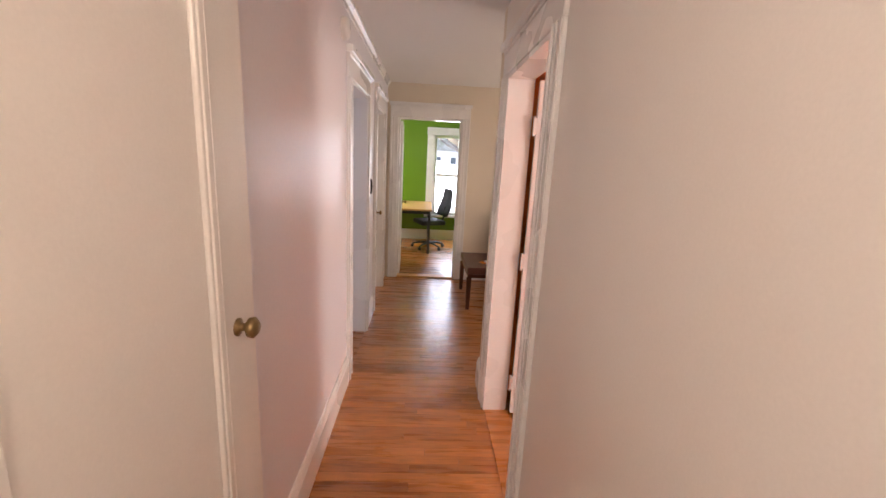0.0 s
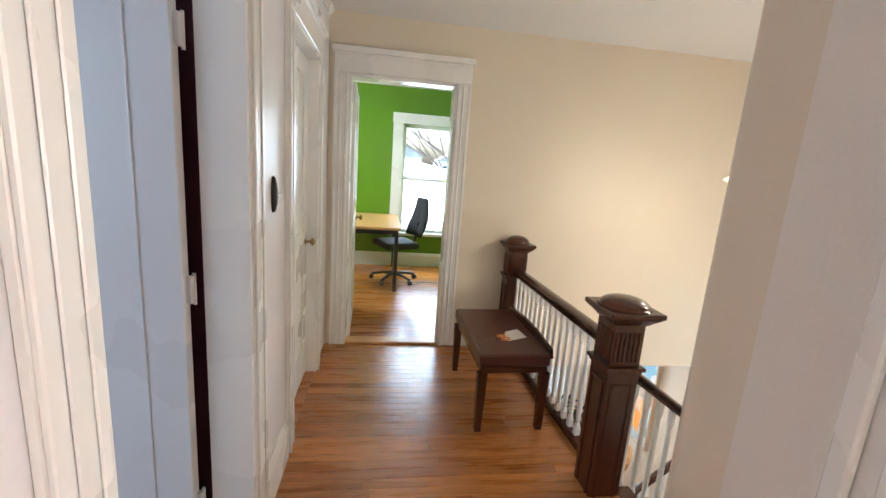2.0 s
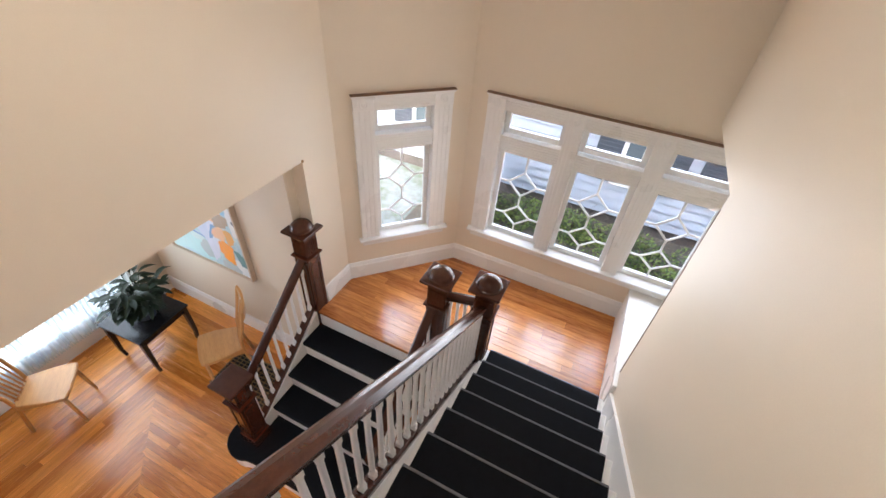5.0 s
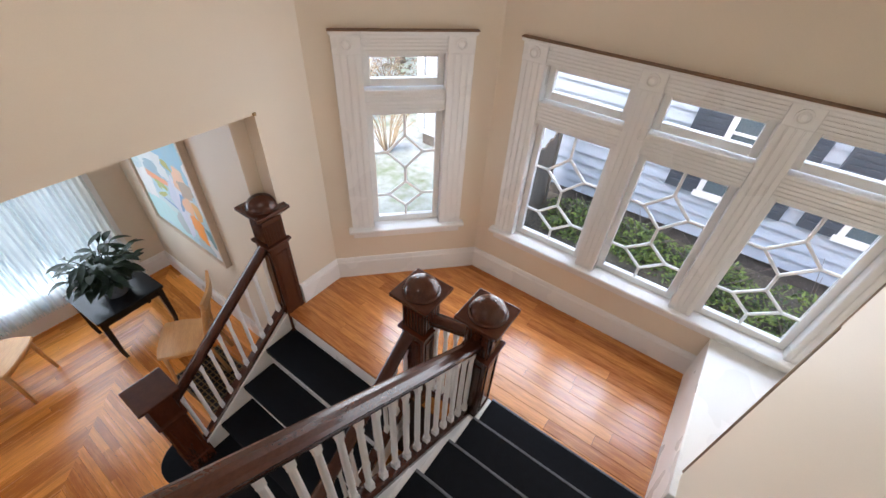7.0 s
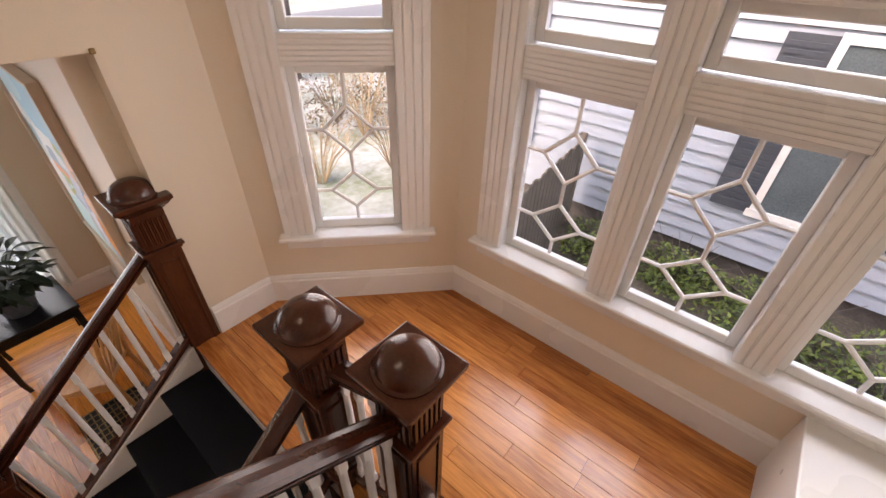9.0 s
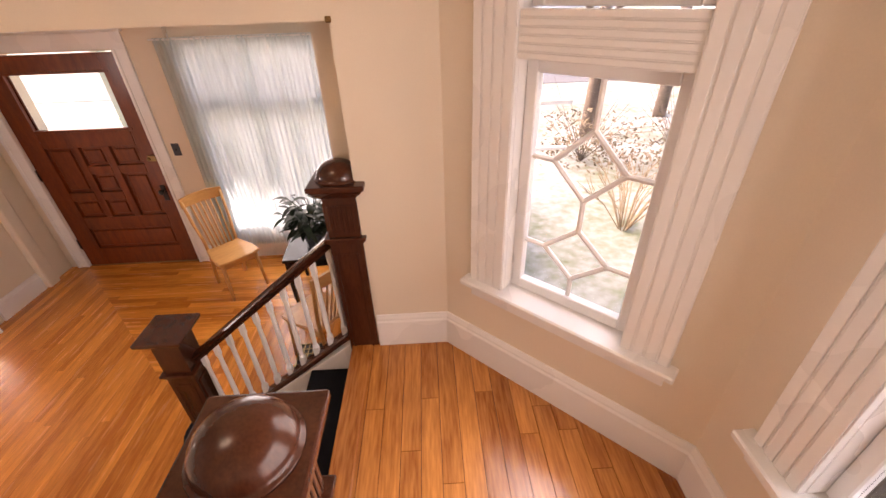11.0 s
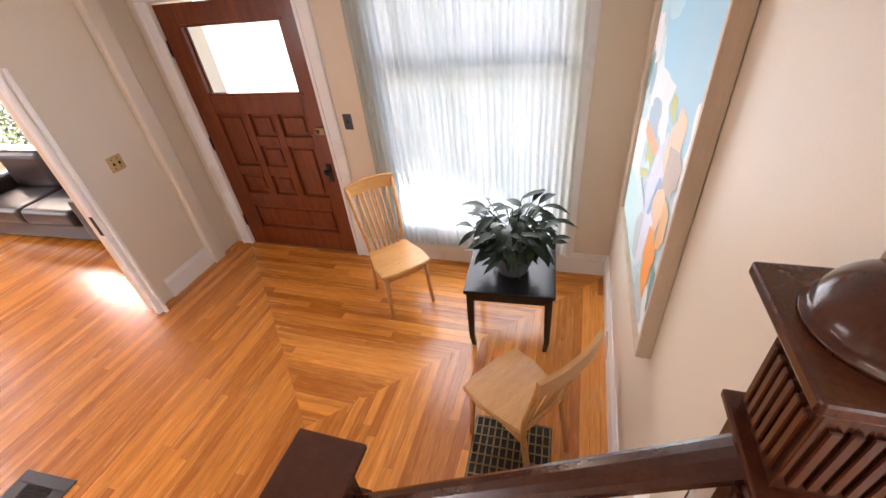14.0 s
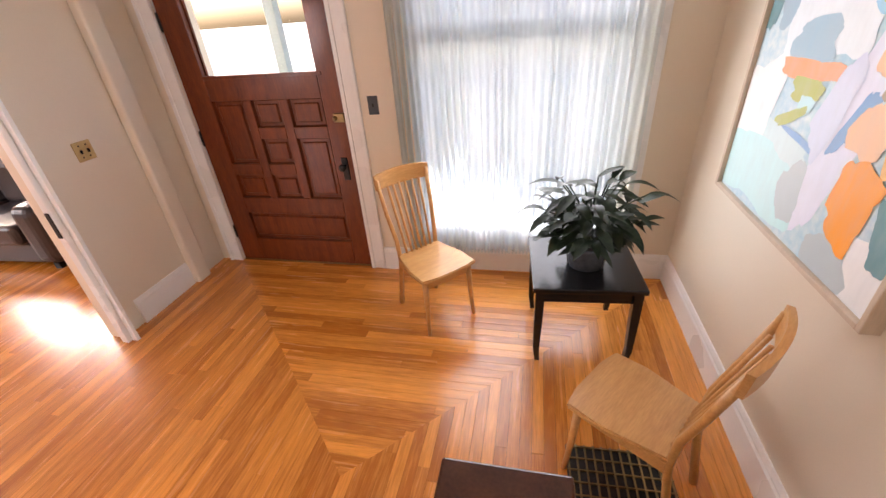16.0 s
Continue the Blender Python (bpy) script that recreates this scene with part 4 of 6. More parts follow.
railing("railing", (1.047, 4.95, 0.715), (1.10, 3.63, 0.705), 0.665, 17, "hall railing with dark oak handrail and white balusters", M_RAILY, M_RAILY)
railing("railing", (1.17, 3.556, 0.595), (3.32, 3.572, -0.905), 0.655, 29, "sloping stair railing with dark handrail and white balusters", M_RAIL, M_RAIL)
railing("railing", (3.385, 3.64, -0.93), (3.33, 3.86, -0.93), 0.72, 4, "short dark rail with white balusters between two newels", M_RAILY, M_RAILY)
railing("railing", (3.20, 5.15, -1.035), (2.315, 5.145, -1.755), 0.60, 10, "lower stair railing with dark handrail and white balusters", M_RAIL, M_RAIL)
railing("railing", (3.25, 3.945, -1.03), (2.30, 3.945, -1.80), 0.60, 10, "inner stair railing with dark handrail and white balusters", M_RAIL, M_RAIL)


# ---- entry hall ----
CE = -0.19
structure("floor_lower", boxes((-6.0, 0.5, ZL - 0.2, 3.36, 8.0, ZL - 0.012)), M_GAP, "dark subfloor under the entry oak strips", "floor")
structure("ceiling_entry", boxes((-6.0, 5.22, CE, 3.36, 8.0, CE + 0.02), (-6.0, 0.5, -0.45, 1.0, 5.10, -0.43), (1.0, 0.5, -0.45, 3.4, 2.38, -0.43)), M_CEIL, "white painted plaster ceiling of the entry", "ceiling")
structure("wall_east_entry", boxes((3.24, 5.22, ZL, 3.40, 7.62, CE)), M_WALL, "cream plaster entry wall that holds the painting", "wall")
structure("wall_north_entry", boxes(
    (-0.43, 7.49, ZL, -0.215, 7.67, CE), (-0.215, 7.49, -0.48, 1.01, 7.67, CE), (1.01, 7.49, ZL, 1.47, 7.67, CE),
    (1.47, 7.55, ZL, 2.86, 7.67, -2.37), (1.47, 7.55, -0.40, 2.86, 7.67, CE), (2.86, 7.55, ZL, 3.24, 7.67, CE)), M_WALL, "cream plaster front wall with door and window openings", "wall")
structure("wall_west_entry", boxes((-0.55, 6.44, ZL, -0.43, 7.67, CE), (-0.55, 4.2, -0.68, -0.43, 6.44, CE), (-0.55, 4.2, CE, -0.43, 5.1, -0.17), (-0.55, 0.5, ZL, -0.43, 4.2, -0.43)), M_WALL, "pale cream wall beside the living room opening", "wall")
structure("wall_chase", boxes((-0.432, 7.10, ZL, -0.36, 7.24, CE), bevel=0.02, seg=3), M_WALL, "boxed cream pipe chase in the entry corner", "pipe chase")
structure("wall_stub_entry", boxes((-0.43, 4.18, ZL, -0.10, 4.725, -0.451)), M_WALL, "cream plaster wall end beside the floor register", "wall")
baseboard("baseboard_stub_east", (-0.10, 4.745), (-0.10, 4.18), ZL)
baseboard("baseboard_stub_north", (-0.43, 4.725), (-0.08, 4.725), ZL)
baseboard("baseboard_entry_west", (-0.43, 6.60), (-0.43, 7.10), ZL)
baseboard("baseboard_entry_north", (1.13, 7.49), (1.47, 7.49), ZL)
baseboard("baseboard_entry_window", (1.47, 7.55), (3.24, 7.55), ZL)
baseboard("baseboard_entry_east", (3.24, 7.55), (3.24, 5.22), ZL)
structure("walls_lower_rest", boxes((-6.0, 0.4, ZL, 3.4, 0.5, -0.43), (-6.1, 0.5, ZL, -6.0, 8.2, CE), (-6.0, 8.0, ZL, -4.85, 8.12, CE), (-4.85, 8.0, ZL, -2.45, 8.12, -1.98), (-4.85, 8.0, -0.58, -2.45, 8.12, CE), (-2.45, 8.0, ZL, -0.43, 8.12, CE), (-0.55, 7.67, ZL, -0.43, 8.0, CE)), M_WALL, "cream plaster walls of the living room", "wall")
# living room opening: casing and pocket door edge
op = thing("door_frame_living", Matrix.Translation((-0.43, 0, ZL)) @ pose(0, 0, 0, 0, 0, -90), "white fluted casing of the wide living room opening", "door frame")
op["kind"] = "structure"
bm = boxes((-6.57, -0.020, 0, -6.45, 0, 1.97), (-6.56, -0.030, 0, -6.53, -0.02, 1.97), (-6.515, -0.026, 0, -6.495, -0.02, 1.97), (-6.475, -0.026, 0, -6.455, -0.02, 1.97), bevel=0.003)
part("side_casing", bm, M_TRIM, op)
part("head_casing", boxes((-6.57, -0.022, 1.97, -4.1, 0, 2.10), (-6.59, -0.04, 2.10, -4.1, 0, 2.13), bevel=0.004), M_TRIM, op)
part("jamb", boxes((-6.445, -0.015, 0, -6.42, 0.12, 1.97), bevel=0.002), M_TRIM, op)
part("pocket_door", boxes((-6.42, 0.035, 0.01, -6.385, 0.085, 1.96), bevel=0.003), M_TRIM, op)
part("pocket_pull", boxes((-6.385, 0.045, 0.82, -6.378, 0.075, 0.98), bevel=0.002), M_IRON, op)
part("door_stop", lathe([(0.012, 0), (0.012, 0.03), (0.008, 0.04)], 10, True, m=Matrix.Translation((-6.60, -0.03, 0.04)) @ pose(0, 0, 0, 90)), M_IRON, op)

# ---- front door ----
DW, DH = 1.215, 2.16
fd = thing("door_5", Matrix.Translation((-0.2125, 7.52, ZL)), "reddish mahogany front door with glass light and raised panels", "door")
fd["kind"] = "structure"
gx0, gx1, gz0, gz1 = 0.20, 1.085, 1.51, 2.005
rows = [(1.155, 1.345), (0.88, 1.07), (0.60, 0.79)]
cols = [(0.19, 0.44), (0.51, 0.73), (0.80, 1.05)]
cells = [(cols[0], (rows[1][0], rows[0][1])), (cols[0], rows[2]), (cols[1], rows[0]), (cols[1], rows[1]), (cols[1], rows[2]), (cols[2], rows[0]), (cols[2], (rows[2][0], rows[1][1])), ((0.17, 1.06), (0.22, 0.46))]
part("leaf", boxes((0.004, 0.012, 0.012, DW - 0.004, 0.030, gz0), (0.004, 0.012, gz1, DW - 0.004, 0.030, DH - 0.004), (0.004, 0.012, gz0, gx0, 0.030, gz1), (gx1, 0.012, gz0, DW - 0.004, 0.030, gz1)), M_DOOR, fd)


def ribs(xs, zs):
    return (xs[0], -0.024, zs[0], xs[1], 0.012, zs[1])


stiles = [((0.004, 0.19), (0.012, DH - 0.004)), ((1.05 + 0.01, DW - 0.004), (0.012, DH - 0.004)), ((0.19, 1.06), (0.012, 0.22)), ((0.19, 1.06), (0.46, 0.60)), ((0.19, 1.06), (rows[0][1], gz0)), ((0.19, 1.06), (gz1, DH - 0.004)),
    ((0.44, 0.51), (0.60, 1.345)), ((0.73, 0.80), (0.60, 1.345)), ((0.19, 0.44), (0.79, 0.88)), ((0.51, 0.73), (0.79, 0.88)), ((0.51, 0.73), (1.07, 1.155)), ((0.80, 1.06), (1.07, 1.155))]
for xs, zs in stiles:
    part("rail_or_stile", boxes(ribs(xs, zs), bevel=0.003), M_DOOR, fd)
for xs, zs in cells:
    i = 0.028
    part("panel", boxes((xs[0], 0.004, zs[0], xs[1], 0.012, zs[1]), (xs[0] + i, -0.010, zs[0] + i, xs[1] - i, 0.006, zs[1] - i), bevel=0.009), M_DOOR, fd)
part("glass_stop", boxes((gx0 - 0.01, -0.030, gz0 - 0.02, gx1 + 0.01, 0.0, gz0 + 0.006), (gx0 - 0.012, -0.030, gz1 - 0.006, gx1 + 0.012, 0.0, gz1 + 0.014), bevel=0.003), M_DOOR, fd)
p = part("pane", boxes((gx0, 0.016, gz0, gx1, 0.022, gz1)), M_GLASS, fd)
p.visible_shadow = False
for zz in (0.28, 1.08, 1.86):
    part("hinge", boxes((-0.014, -0.030, zz - 0.06, 0.012, -0.012, zz + 0.06), bevel=0.003), M_IRON, fd)
part("lock", boxes((DW - 0.085, -0.048, 1.185, DW - 0.005, -0.020, 1.245), bevel=0.004), M_OLDBRASS, fd)
part("deadbolt_knob", lathe([(0.016, 0), (0.016, 0.012), (0.010, 0.026)], 12, True, m=Matrix.Translation((DW - 0.07, -0.048, 1.215)) @ pose(0, 0, 0, 90)), M_OLDBRASS, fd)
part("handle_plate", boxes((DW - 0.10, -0.031, 0.76, DW - 0.05, -0.020, 0.93), bevel=0.003), M_IRON, fd)
part("door_knob", lathe([(0.010, 0), (0.010, 0.030), (0.024, 0.038), (0.026, 0.052), (0.012, 0.060)], 16, True, m=Matrix.Translation((DW - 0.075, -0.031, 0.87)) @ pose(0, 0, 0, 90)), M_IRON, fd, smooth=True)
fc = thing("door_frame_front", Matrix.Translation((-0.2125, 7.49, ZL)), "white moulded casing round the front door", "door frame")
fc["kind"] = "structure"
for a, b in ((-0.125, -0.005), (DW + 0.005, DW + 0.125)):
    part("side_casing", boxes((a, -0.020, 0, b, 0, DH + 0.02), (a, -0.030, 0, a + 0.03, -0.02, DH + 0.02), (b - 0.03, -0.026, 0, b, -0.02, DH + 0.02), bevel=0.003), M_TRIM, fc)
part("head_casing", boxes((-0.125, -0.022, DH + 0.02, DW + 0.125, 0, DH + 0.15), (-0.145, -0.045, DH + 0.15, DW + 0.145, 0, DH + 0.185), bevel=0.004), M_TRIM, fc)
for a, b in ((-0.004, 0.0), (DW, DW + 0.004)):
    part("jamb", boxes((a, 0, 0, b, 0.17, DH)), M_TRIM, fc)
part("sill", boxes((0.0, 0.0, -0.01, DW, 0.18, 0.011), bevel=0.003), M_OLDBRASS, fc)

# ---- entry window with lace curtain ----
ew = thing("window_5", Matrix.Translation((2.165, 7.55, ZL)), "tall white window behind the lace curtain", "window")
ew["kind"] = "structure"
part("side_casing", boxes((-0.80, -0.022, 0.195, -0.69, 0, 2.28), bevel=0.003), M_TRIM, ew)
part("side_casing", boxes((0.69, -0.022, 0.195, 0.80, 0, 2.28), bevel=0.003), M_TRIM, ew)
part("frame", boxes((-0.695, 0.02, 0.28, -0.63, 0.08, 2.25), (0.63, 0.02, 0.28, 0.695, 0.08, 2.25), (-0.63, 0.02, 0.28, 0.63, 0.08, 0.36), (-0.63, 0.02, 2.18, 0.63, 0.08, 2.25), (-0.63, 0.02, 1.63, 0.63, 0.08, 1.73), bevel=0.004), M_TRIM, ew)
p = part("pane", boxes((-0.63, 0.045, 0.36, 0.63, 0.05, 1.63), (-0.63, 0.045, 1.73, 0.63, 0.05, 2.18)), M_GLASS, ew)
p.visible_shadow = False


def curtain(name, x0, x1, y, z0, z1, label):
    """A gathered lace panel on a rod."""
    t = thing(name, Matrix.Translation(((x0 + x1) / 2, y, z0)), label, "curtain")
    bm = bmesh.new()
    cols_, rows_ = 220, 14
    grid = []
    for j in range(rows_ + 1):
        f = j / rows_
        line = []
        for i in range(cols_ + 1):
            u = i / cols_
            x = (u - 0.5) * (x1 - x0)
            depth = (0.021 + 0.012 * math.sin(u * 31)) * math.sin(u * 2 * math.pi * 34 + 1.4 * math.sin(u * 17)) * (0.7 + 0.3 * math.cos(f * 2))
            line.append(bm.verts.new((x + 0.004 * math.sin(u * 90 + f * 3), depth, f * (z1 - z0) + 0.006 * math.sin(u * 60) * (1 - f))))
        grid.append(line)
    for j in range(rows_):
        for i in range(cols_):
            bm.faces.new((grid[j][i], grid[j][i + 1], grid[j + 1][i + 1], grid[j + 1][i]))
    part("lace_panel", bm, M_LACE, t, smooth=True)
    bm = boxes(*[((u - 0.5) * (x1 - x0) - 0.006, -0.012, -0.02, (u - 0.5) * (x1 - x0) + 0.006, 0.012, 0.004) for u in [(k + 0.5) / 60 for k in range(60)]])
    part("fringe", bm, M_LACE, t)
    part("rod", tube([(-(x1 - x0) / 2 - 0.03, 0, z1 - z0 - 0.012), ((x1 - x0) / 2 + 0.03, 0, z1 - z0 - 0.012)], 0.008, 10), M_TRIM, t)
    return t


curtain("lace_curtain", 1.37, 2.91, 7.47, -2.43, -0.40, "sheer white lace curtain over the tall entry window")

# switch plates
sw = thing("light_switch", pose(-0.43, 6.785, -1.44), "brass double toggle switch plate on the pier", "light switch")
part("plate", boxes((0, -0.058, -0.058, 0.006, 0.058, 0.058), bevel=0.002), M_PLATE, sw)
for yy in (-0.023, 0.023):
    part("toggle", boxes((0.005, yy - 0.005, -0.012, 0.018, yy + 0.005, 0.010), bevel=0.002), M_IRON, sw)
for yy, zz in ((-0.023, 0.035), (0.023, 0.035), (-0.023, -0.035), (0.023, -0.035)):
    part("screw", lathe([(0.005, 0.0), (0.005, 0.0075)], 8, True, m=Matrix.Translation((0, yy, zz)) @ pose(0, 0, 0, 0, 90)), M_IRON, sw)
sw2 = thing("light_switch", pose(1.215, 7.49, -1.36), "dark bronze switch plate beside the front door", "light switch")
part("plate", boxes((-0.036, -0.006, -0.06, 0.036, 0, 0.06), bevel=0.002), M_GREY, sw2)
part("toggle", boxes((-0.005, -0.018, -0.010, 0.005, -0.005, 0.012), bevel=0.002), M_IRON, sw2)


# ---- furniture of the entry ----
def side_chair(name, x, y, turn, label):
    """A slat-backed side chair; it faces local -y."""
    c = thing(name, pose(x, y, ZL, 0, 0, turn), label, "chair", "maple side chairs")
    sh, fw, bw, dp = 0.43, 0.198, 0.158, 0.185
    seat = prism([(-fw, -dp - 0.01), (-0.10, -dp - 0.03), (0.10, -dp - 0.03), (fw, -dp - 0.01), (fw + 0.005, -0.05), (bw, dp), (-bw, dp), (-fw - 0.005, -0.05)], sh - 0.028, sh)
    bmesh.ops.bevel(seat, geom=seat.edges[:], offset=0.007, segments=2, affect="EDGES")
    part("seat", seat, M_MAPLE, c)
    for s in (-1, 1):
        part("front_leg", tube([(s * (fw - 0.035), -dp + 0.025, sh - 0.03), (s * (fw - 0.03), -dp + 0.018, 0.2), (s * (fw - 0.02), -dp + 0.005, 0.0)], 0.019, 8, taper=0.65), M_MAPLE, c, smooth=True)
        part("back_post", tube([(s * (bw - 0.01), dp + 0.055, 0), (s * (bw - 0.018), dp - 0.005, sh - 0.05), (s * (bw - 0.012), dp + 0.005, sh + 0.1), (s * (bw + 0.008), dp + 0.05, 0.70), (s * (bw + 0.022), dp + 0.105, 0.93)], 0.017, 8, taper=0.8), M_MAPLE, c, smooth=True)
        part("side_apron", boxes((s * (fw - 0.05) - 0.009, -dp + 0.04, sh - 0.085, s * (fw - 0.05) + 0.009, dp - 0.01, sh - 0.03), bevel=0.002), M_MAPLE, c)
    part("front_apron", boxes((-fw + 0.05, -dp + 0.015, sh - 0.085, fw - 0.05, -dp + 0.033, sh - 0.03), bevel=0.002), M_MAPLE, c)
    crest = bmesh.new()
    prev = None
    for k in range(13):
        u = -1 + k / 6
        xx, yy = u * (bw + 0.035), dp + 0.10 + 0.030 * (1 - u * u)
        hi = 0.955 + 0.012 * (1 - u * u)
        ring = [crest.verts.new(p) for p in ((xx, yy - 0.010, 0.865), (xx, yy + 0.010, 0.865), (xx, yy + 0.018, hi), (xx, yy - 0.004, hi))]
        if prev:
            for j in range(4):
                crest.faces.new((prev[j], prev[(j + 1) % 4], ring[(j + 1) % 4], ring[j]))
        else:
            crest.faces.new(ring[::-1])
        prev = ring
    crest.faces.new(prev)
    part("crest_rail", crest, M_MAPLE, c, smooth=False)
    for k in range(6):
        u = -1 + (k + 0.5) / 3
        xx = u * (bw - 0.035)
        part("slat", tube([(xx * 0.9, dp - 0.02, sh - 0.005), (xx, dp + 0.02 + 0.02 * (1 - u * u), 0.62), (xx * 1.12, dp + 0.085 + 0.032 * (1 - u * u), 0.875)], 0.0085, 6), M_MAPLE, c, smooth=True)
    return c


side_chair("side_chair", 1.665, 6.985, 46, "light maple side chair with slat back by the front window")
side_chair("side_chair", 2.72, 6.005, -126, "light maple side chair standing over the floor grille")

table = thing("side_table", pose(2.567, 6.875, ZL, 0, 0, 4), "square black lacquered side table under the plant", "table")
part("tabletop", boxes((-0.285, -0.285, 0.505, 0.285, 0.285, 0.535), bevel=0.006, seg=2), M_BLACK, table)
for sx in (-1, 1):
    part("apron", boxes((-0.245, sx * 0.245 - 0.01, 0.43, 0.245, sx * 0.245 + 0.01, 0.505), bevel=0.002), M_BLACK, table)
    part("apron", boxes((sx * 0.245 - 0.01, -0.235, 0.43, sx * 0.245 + 0.01, 0.235, 0.505), bevel=0.002), M_BLACK, table)
    for sy in (-1, 1):
        leg = bmesh.new()
        rr = [(0.024, 0.505, 0), (0.022, 0.30, 0.003), (0.017, 0.10, 0.006), (0.014, 0.0, -0.004)]
        rings_ = [[leg.verts.new((sx * (0.245 + o) + a * r, sy * (0.245 + o) + b * r, zz)) for a, b in ((-1, -1), (1, -1), (1, 1), (-1, 1))] for r, zz, o in rr]
        for p_, q_ in zip(rings_, rings_[1:]):
            for k in range(4):
                leg.faces.new((p_[k], p_[(k + 1) % 4], q_[(k + 1) % 4], q_[k]))
        leg.faces.new(rings_[-1])
        part("leg", leg, M_BLACK, table)


def leaf(bm, base, tip, width, droop):
    """One pointed, folded leaf blade from base to tip."""
    base, tip = Vector(base), Vector(tip)
    d = tip - base
    side = d.cross(Vector((0, 0, 1)))
    side = side.normalized() if side.length > 1e-5 else Vector((1, 0, 0))
    up = side.cross(d).normalized()
    mids, left, right = [], [], []
    for k in range(6):
        f = k / 5
        c = base + d * f - Vector((0, 0, droop * f * f))
        w = width * math.sin(math.pi * min(1, f * 0.92 + 0.08)) ** 0.8 if k < 5 else 0.0
        mids.append(bm.verts.new(c))
        left.append(bm.verts.new(c + side * w + up * w * 0.28))
        right.append(bm.verts.new(c - side * w + up * w * 0.28))
    for k in range(5):
        bm.faces.new((mids[k], mids[k + 1], left[k + 1], left[k]))
        bm.faces.new((mids[k], right[k], right[k + 1], mids[k + 1]))


plant = thing("potted_plant", pose(2.58, 6.84, ZL + 0.535), "bushy dark green houseplant in a glazed pot on the table", "potted plant")
part("pot", lathe([(0.085, 0), (0.098, 0.01), (0.118, 0.13), (0.124, 0.15), (0.116, 0.15), (0.108, 0.12)], 24, False), M_POT, plant, smooth=True)
part("soil", lathe([(0.001, 0.125), (0.111, 0.128)], 20, False), M_GAP, plant)
rng = random.Random(11)
stems = bmesh.new()
for k in range(34):
    a, reach, hi = rng.uniform(0, 2 * math.pi), rng.uniform(0.04, 0.27), rng.uniform(0.14, 0.40)
    end = Vector((reach * math.cos(a), reach * math.sin(a), 0.10 + hi))
    tube([(0.05 * math.cos(a), 0.05 * math.sin(a), 0.11), (end.x * 0.6, end.y * 0.6, 0.11 + hi * 0.75), end], 0.004, 5, stems)
    for j in range(5):
        f = 0.40 + 0.60 * j / 4
        p0 = Vector((0.05 * math.cos(a), 0.05 * math.sin(a), 0.11)).lerp(end, f)
        b = a + rng.uniform(-1.3, 1.3)
        ln = rng.uniform(0.10, 0.165)
        lb = bmesh.new()
        leaf(lb, p0, p0 + Vector((ln * math.cos(b), ln * math.sin(b), rng.uniform(-0.02, 0.09))), rng.uniform(0.022, 0.034), rng.uniform(0.02, 0.11))
        part("leaf", lb, M_LEAF, plant, smooth=True)
part("stem", stems, M_LEAF, plant)

# painting
paint = thing("painting", Matrix.Translation((3.24, 6.445, -1.70)) @ pose(0, 0, 0, 0, 0, -90), "large abstract painting in pale blue, white and orange", "painting")
PW, PH = 1.13, 1.28
M_FRAME = material("pale_wood_frame", (0.62, 0.50, 0.38), 0.5, spread=0.1, scale=3, fine=30, stretch=(8, 8, 1))
part("canvas", boxes((-PW / 2 + 0.02, -0.035, 0.02, PW / 2 - 0.02, -0.004, PH - 0.02)), M_CANVAS, paint)
for x0, z0, x1, z1 in ((-PW / 2, 0, -PW / 2 + 0.02, PH), (PW / 2 - 0.02, 0, PW / 2, PH), (-PW / 2 + 0.02, 0, PW / 2 - 0.02, 0.02), (-PW / 2 + 0.02, PH - 0.02, PW / 2 - 0.02, PH)):
    part("frame", boxes((x0, -0.056, z0, x1, -0.002, z1), bevel=0.002), M_FRAME, paint)


def blot(x, z, w, h, turn, color, seed, n=44, rag=0.25, lift=0.0):
    """One painted patch with an uneven edge."""
    r = random.Random(seed)
    bm = bmesh.new()
    vs = []
    ph = [r.uniform(0, 6.28) for _ in range(3)]
    for k in range(n):
        a = 2 * math.pi * k / n
        s = 1 + rag * (math.sin(a * 2 + ph[0]) + 0.7 * math.sin(a * 3 + ph[1]) + 0.35 * math.sin(a * 7 + ph[2]) + 0.15 * math.sin(a * 17 + ph[0]))
        ca, sa = math.cos(a), math.sin(a)
        u, v = w * math.copysign(abs(ca) ** 0.62, ca) * s * 0.92, h * math.copysign(abs(sa) ** 0.62, sa) * s * 0.92
        c, q = math.cos(radians(turn)), math.sin(radians(turn))
        xx, zz = x + u * c - v * q, z + u * q + v * c
        vs.append(bm.verts.new((max(-PW / 2 + 0.022, min(PW / 2 - 0.022, xx)), -0.0365 - lift, max(0.022, min(PH - 0.022, zz)))))
    bm.faces.new(vs)
    mat = bpy.data.materials.get(str(color)) or material(str(color), color, 0.55, alt=tuple(0.78 * c + 0.22 * q for c, q in zip(color, (0.70, 0.74, 0.76))), spread=0.12, scale=5.0, fine=30, bump=0.12, stretch=(1, 1, 0.35))
    part("paint_patch", bm, mat, paint)


WHT, SKY_, TEAL, ORG, PEACH, GREYB, OLIVE, LILAC = (0.80, 0.81, 0.82), (0.25, 0.56, 0.75), (0.10, 0.27, 0.30), (0.90, 0.33, 0.02), (0.85, 0.52, 0.30), (0.45, 0.53, 0.56), (0.42, 0.46, 0.10), (0.62, 0.68, 0.83)
AQUA, BLUE, BROWN, SALMON, SLATE = (0.50, 0.76, 0.78), (0.18, 0.36, 0.62), (0.42, 0.30, 0.20), (0.82, 0.33, 0.14), (0.30, 0.46, 0.56)
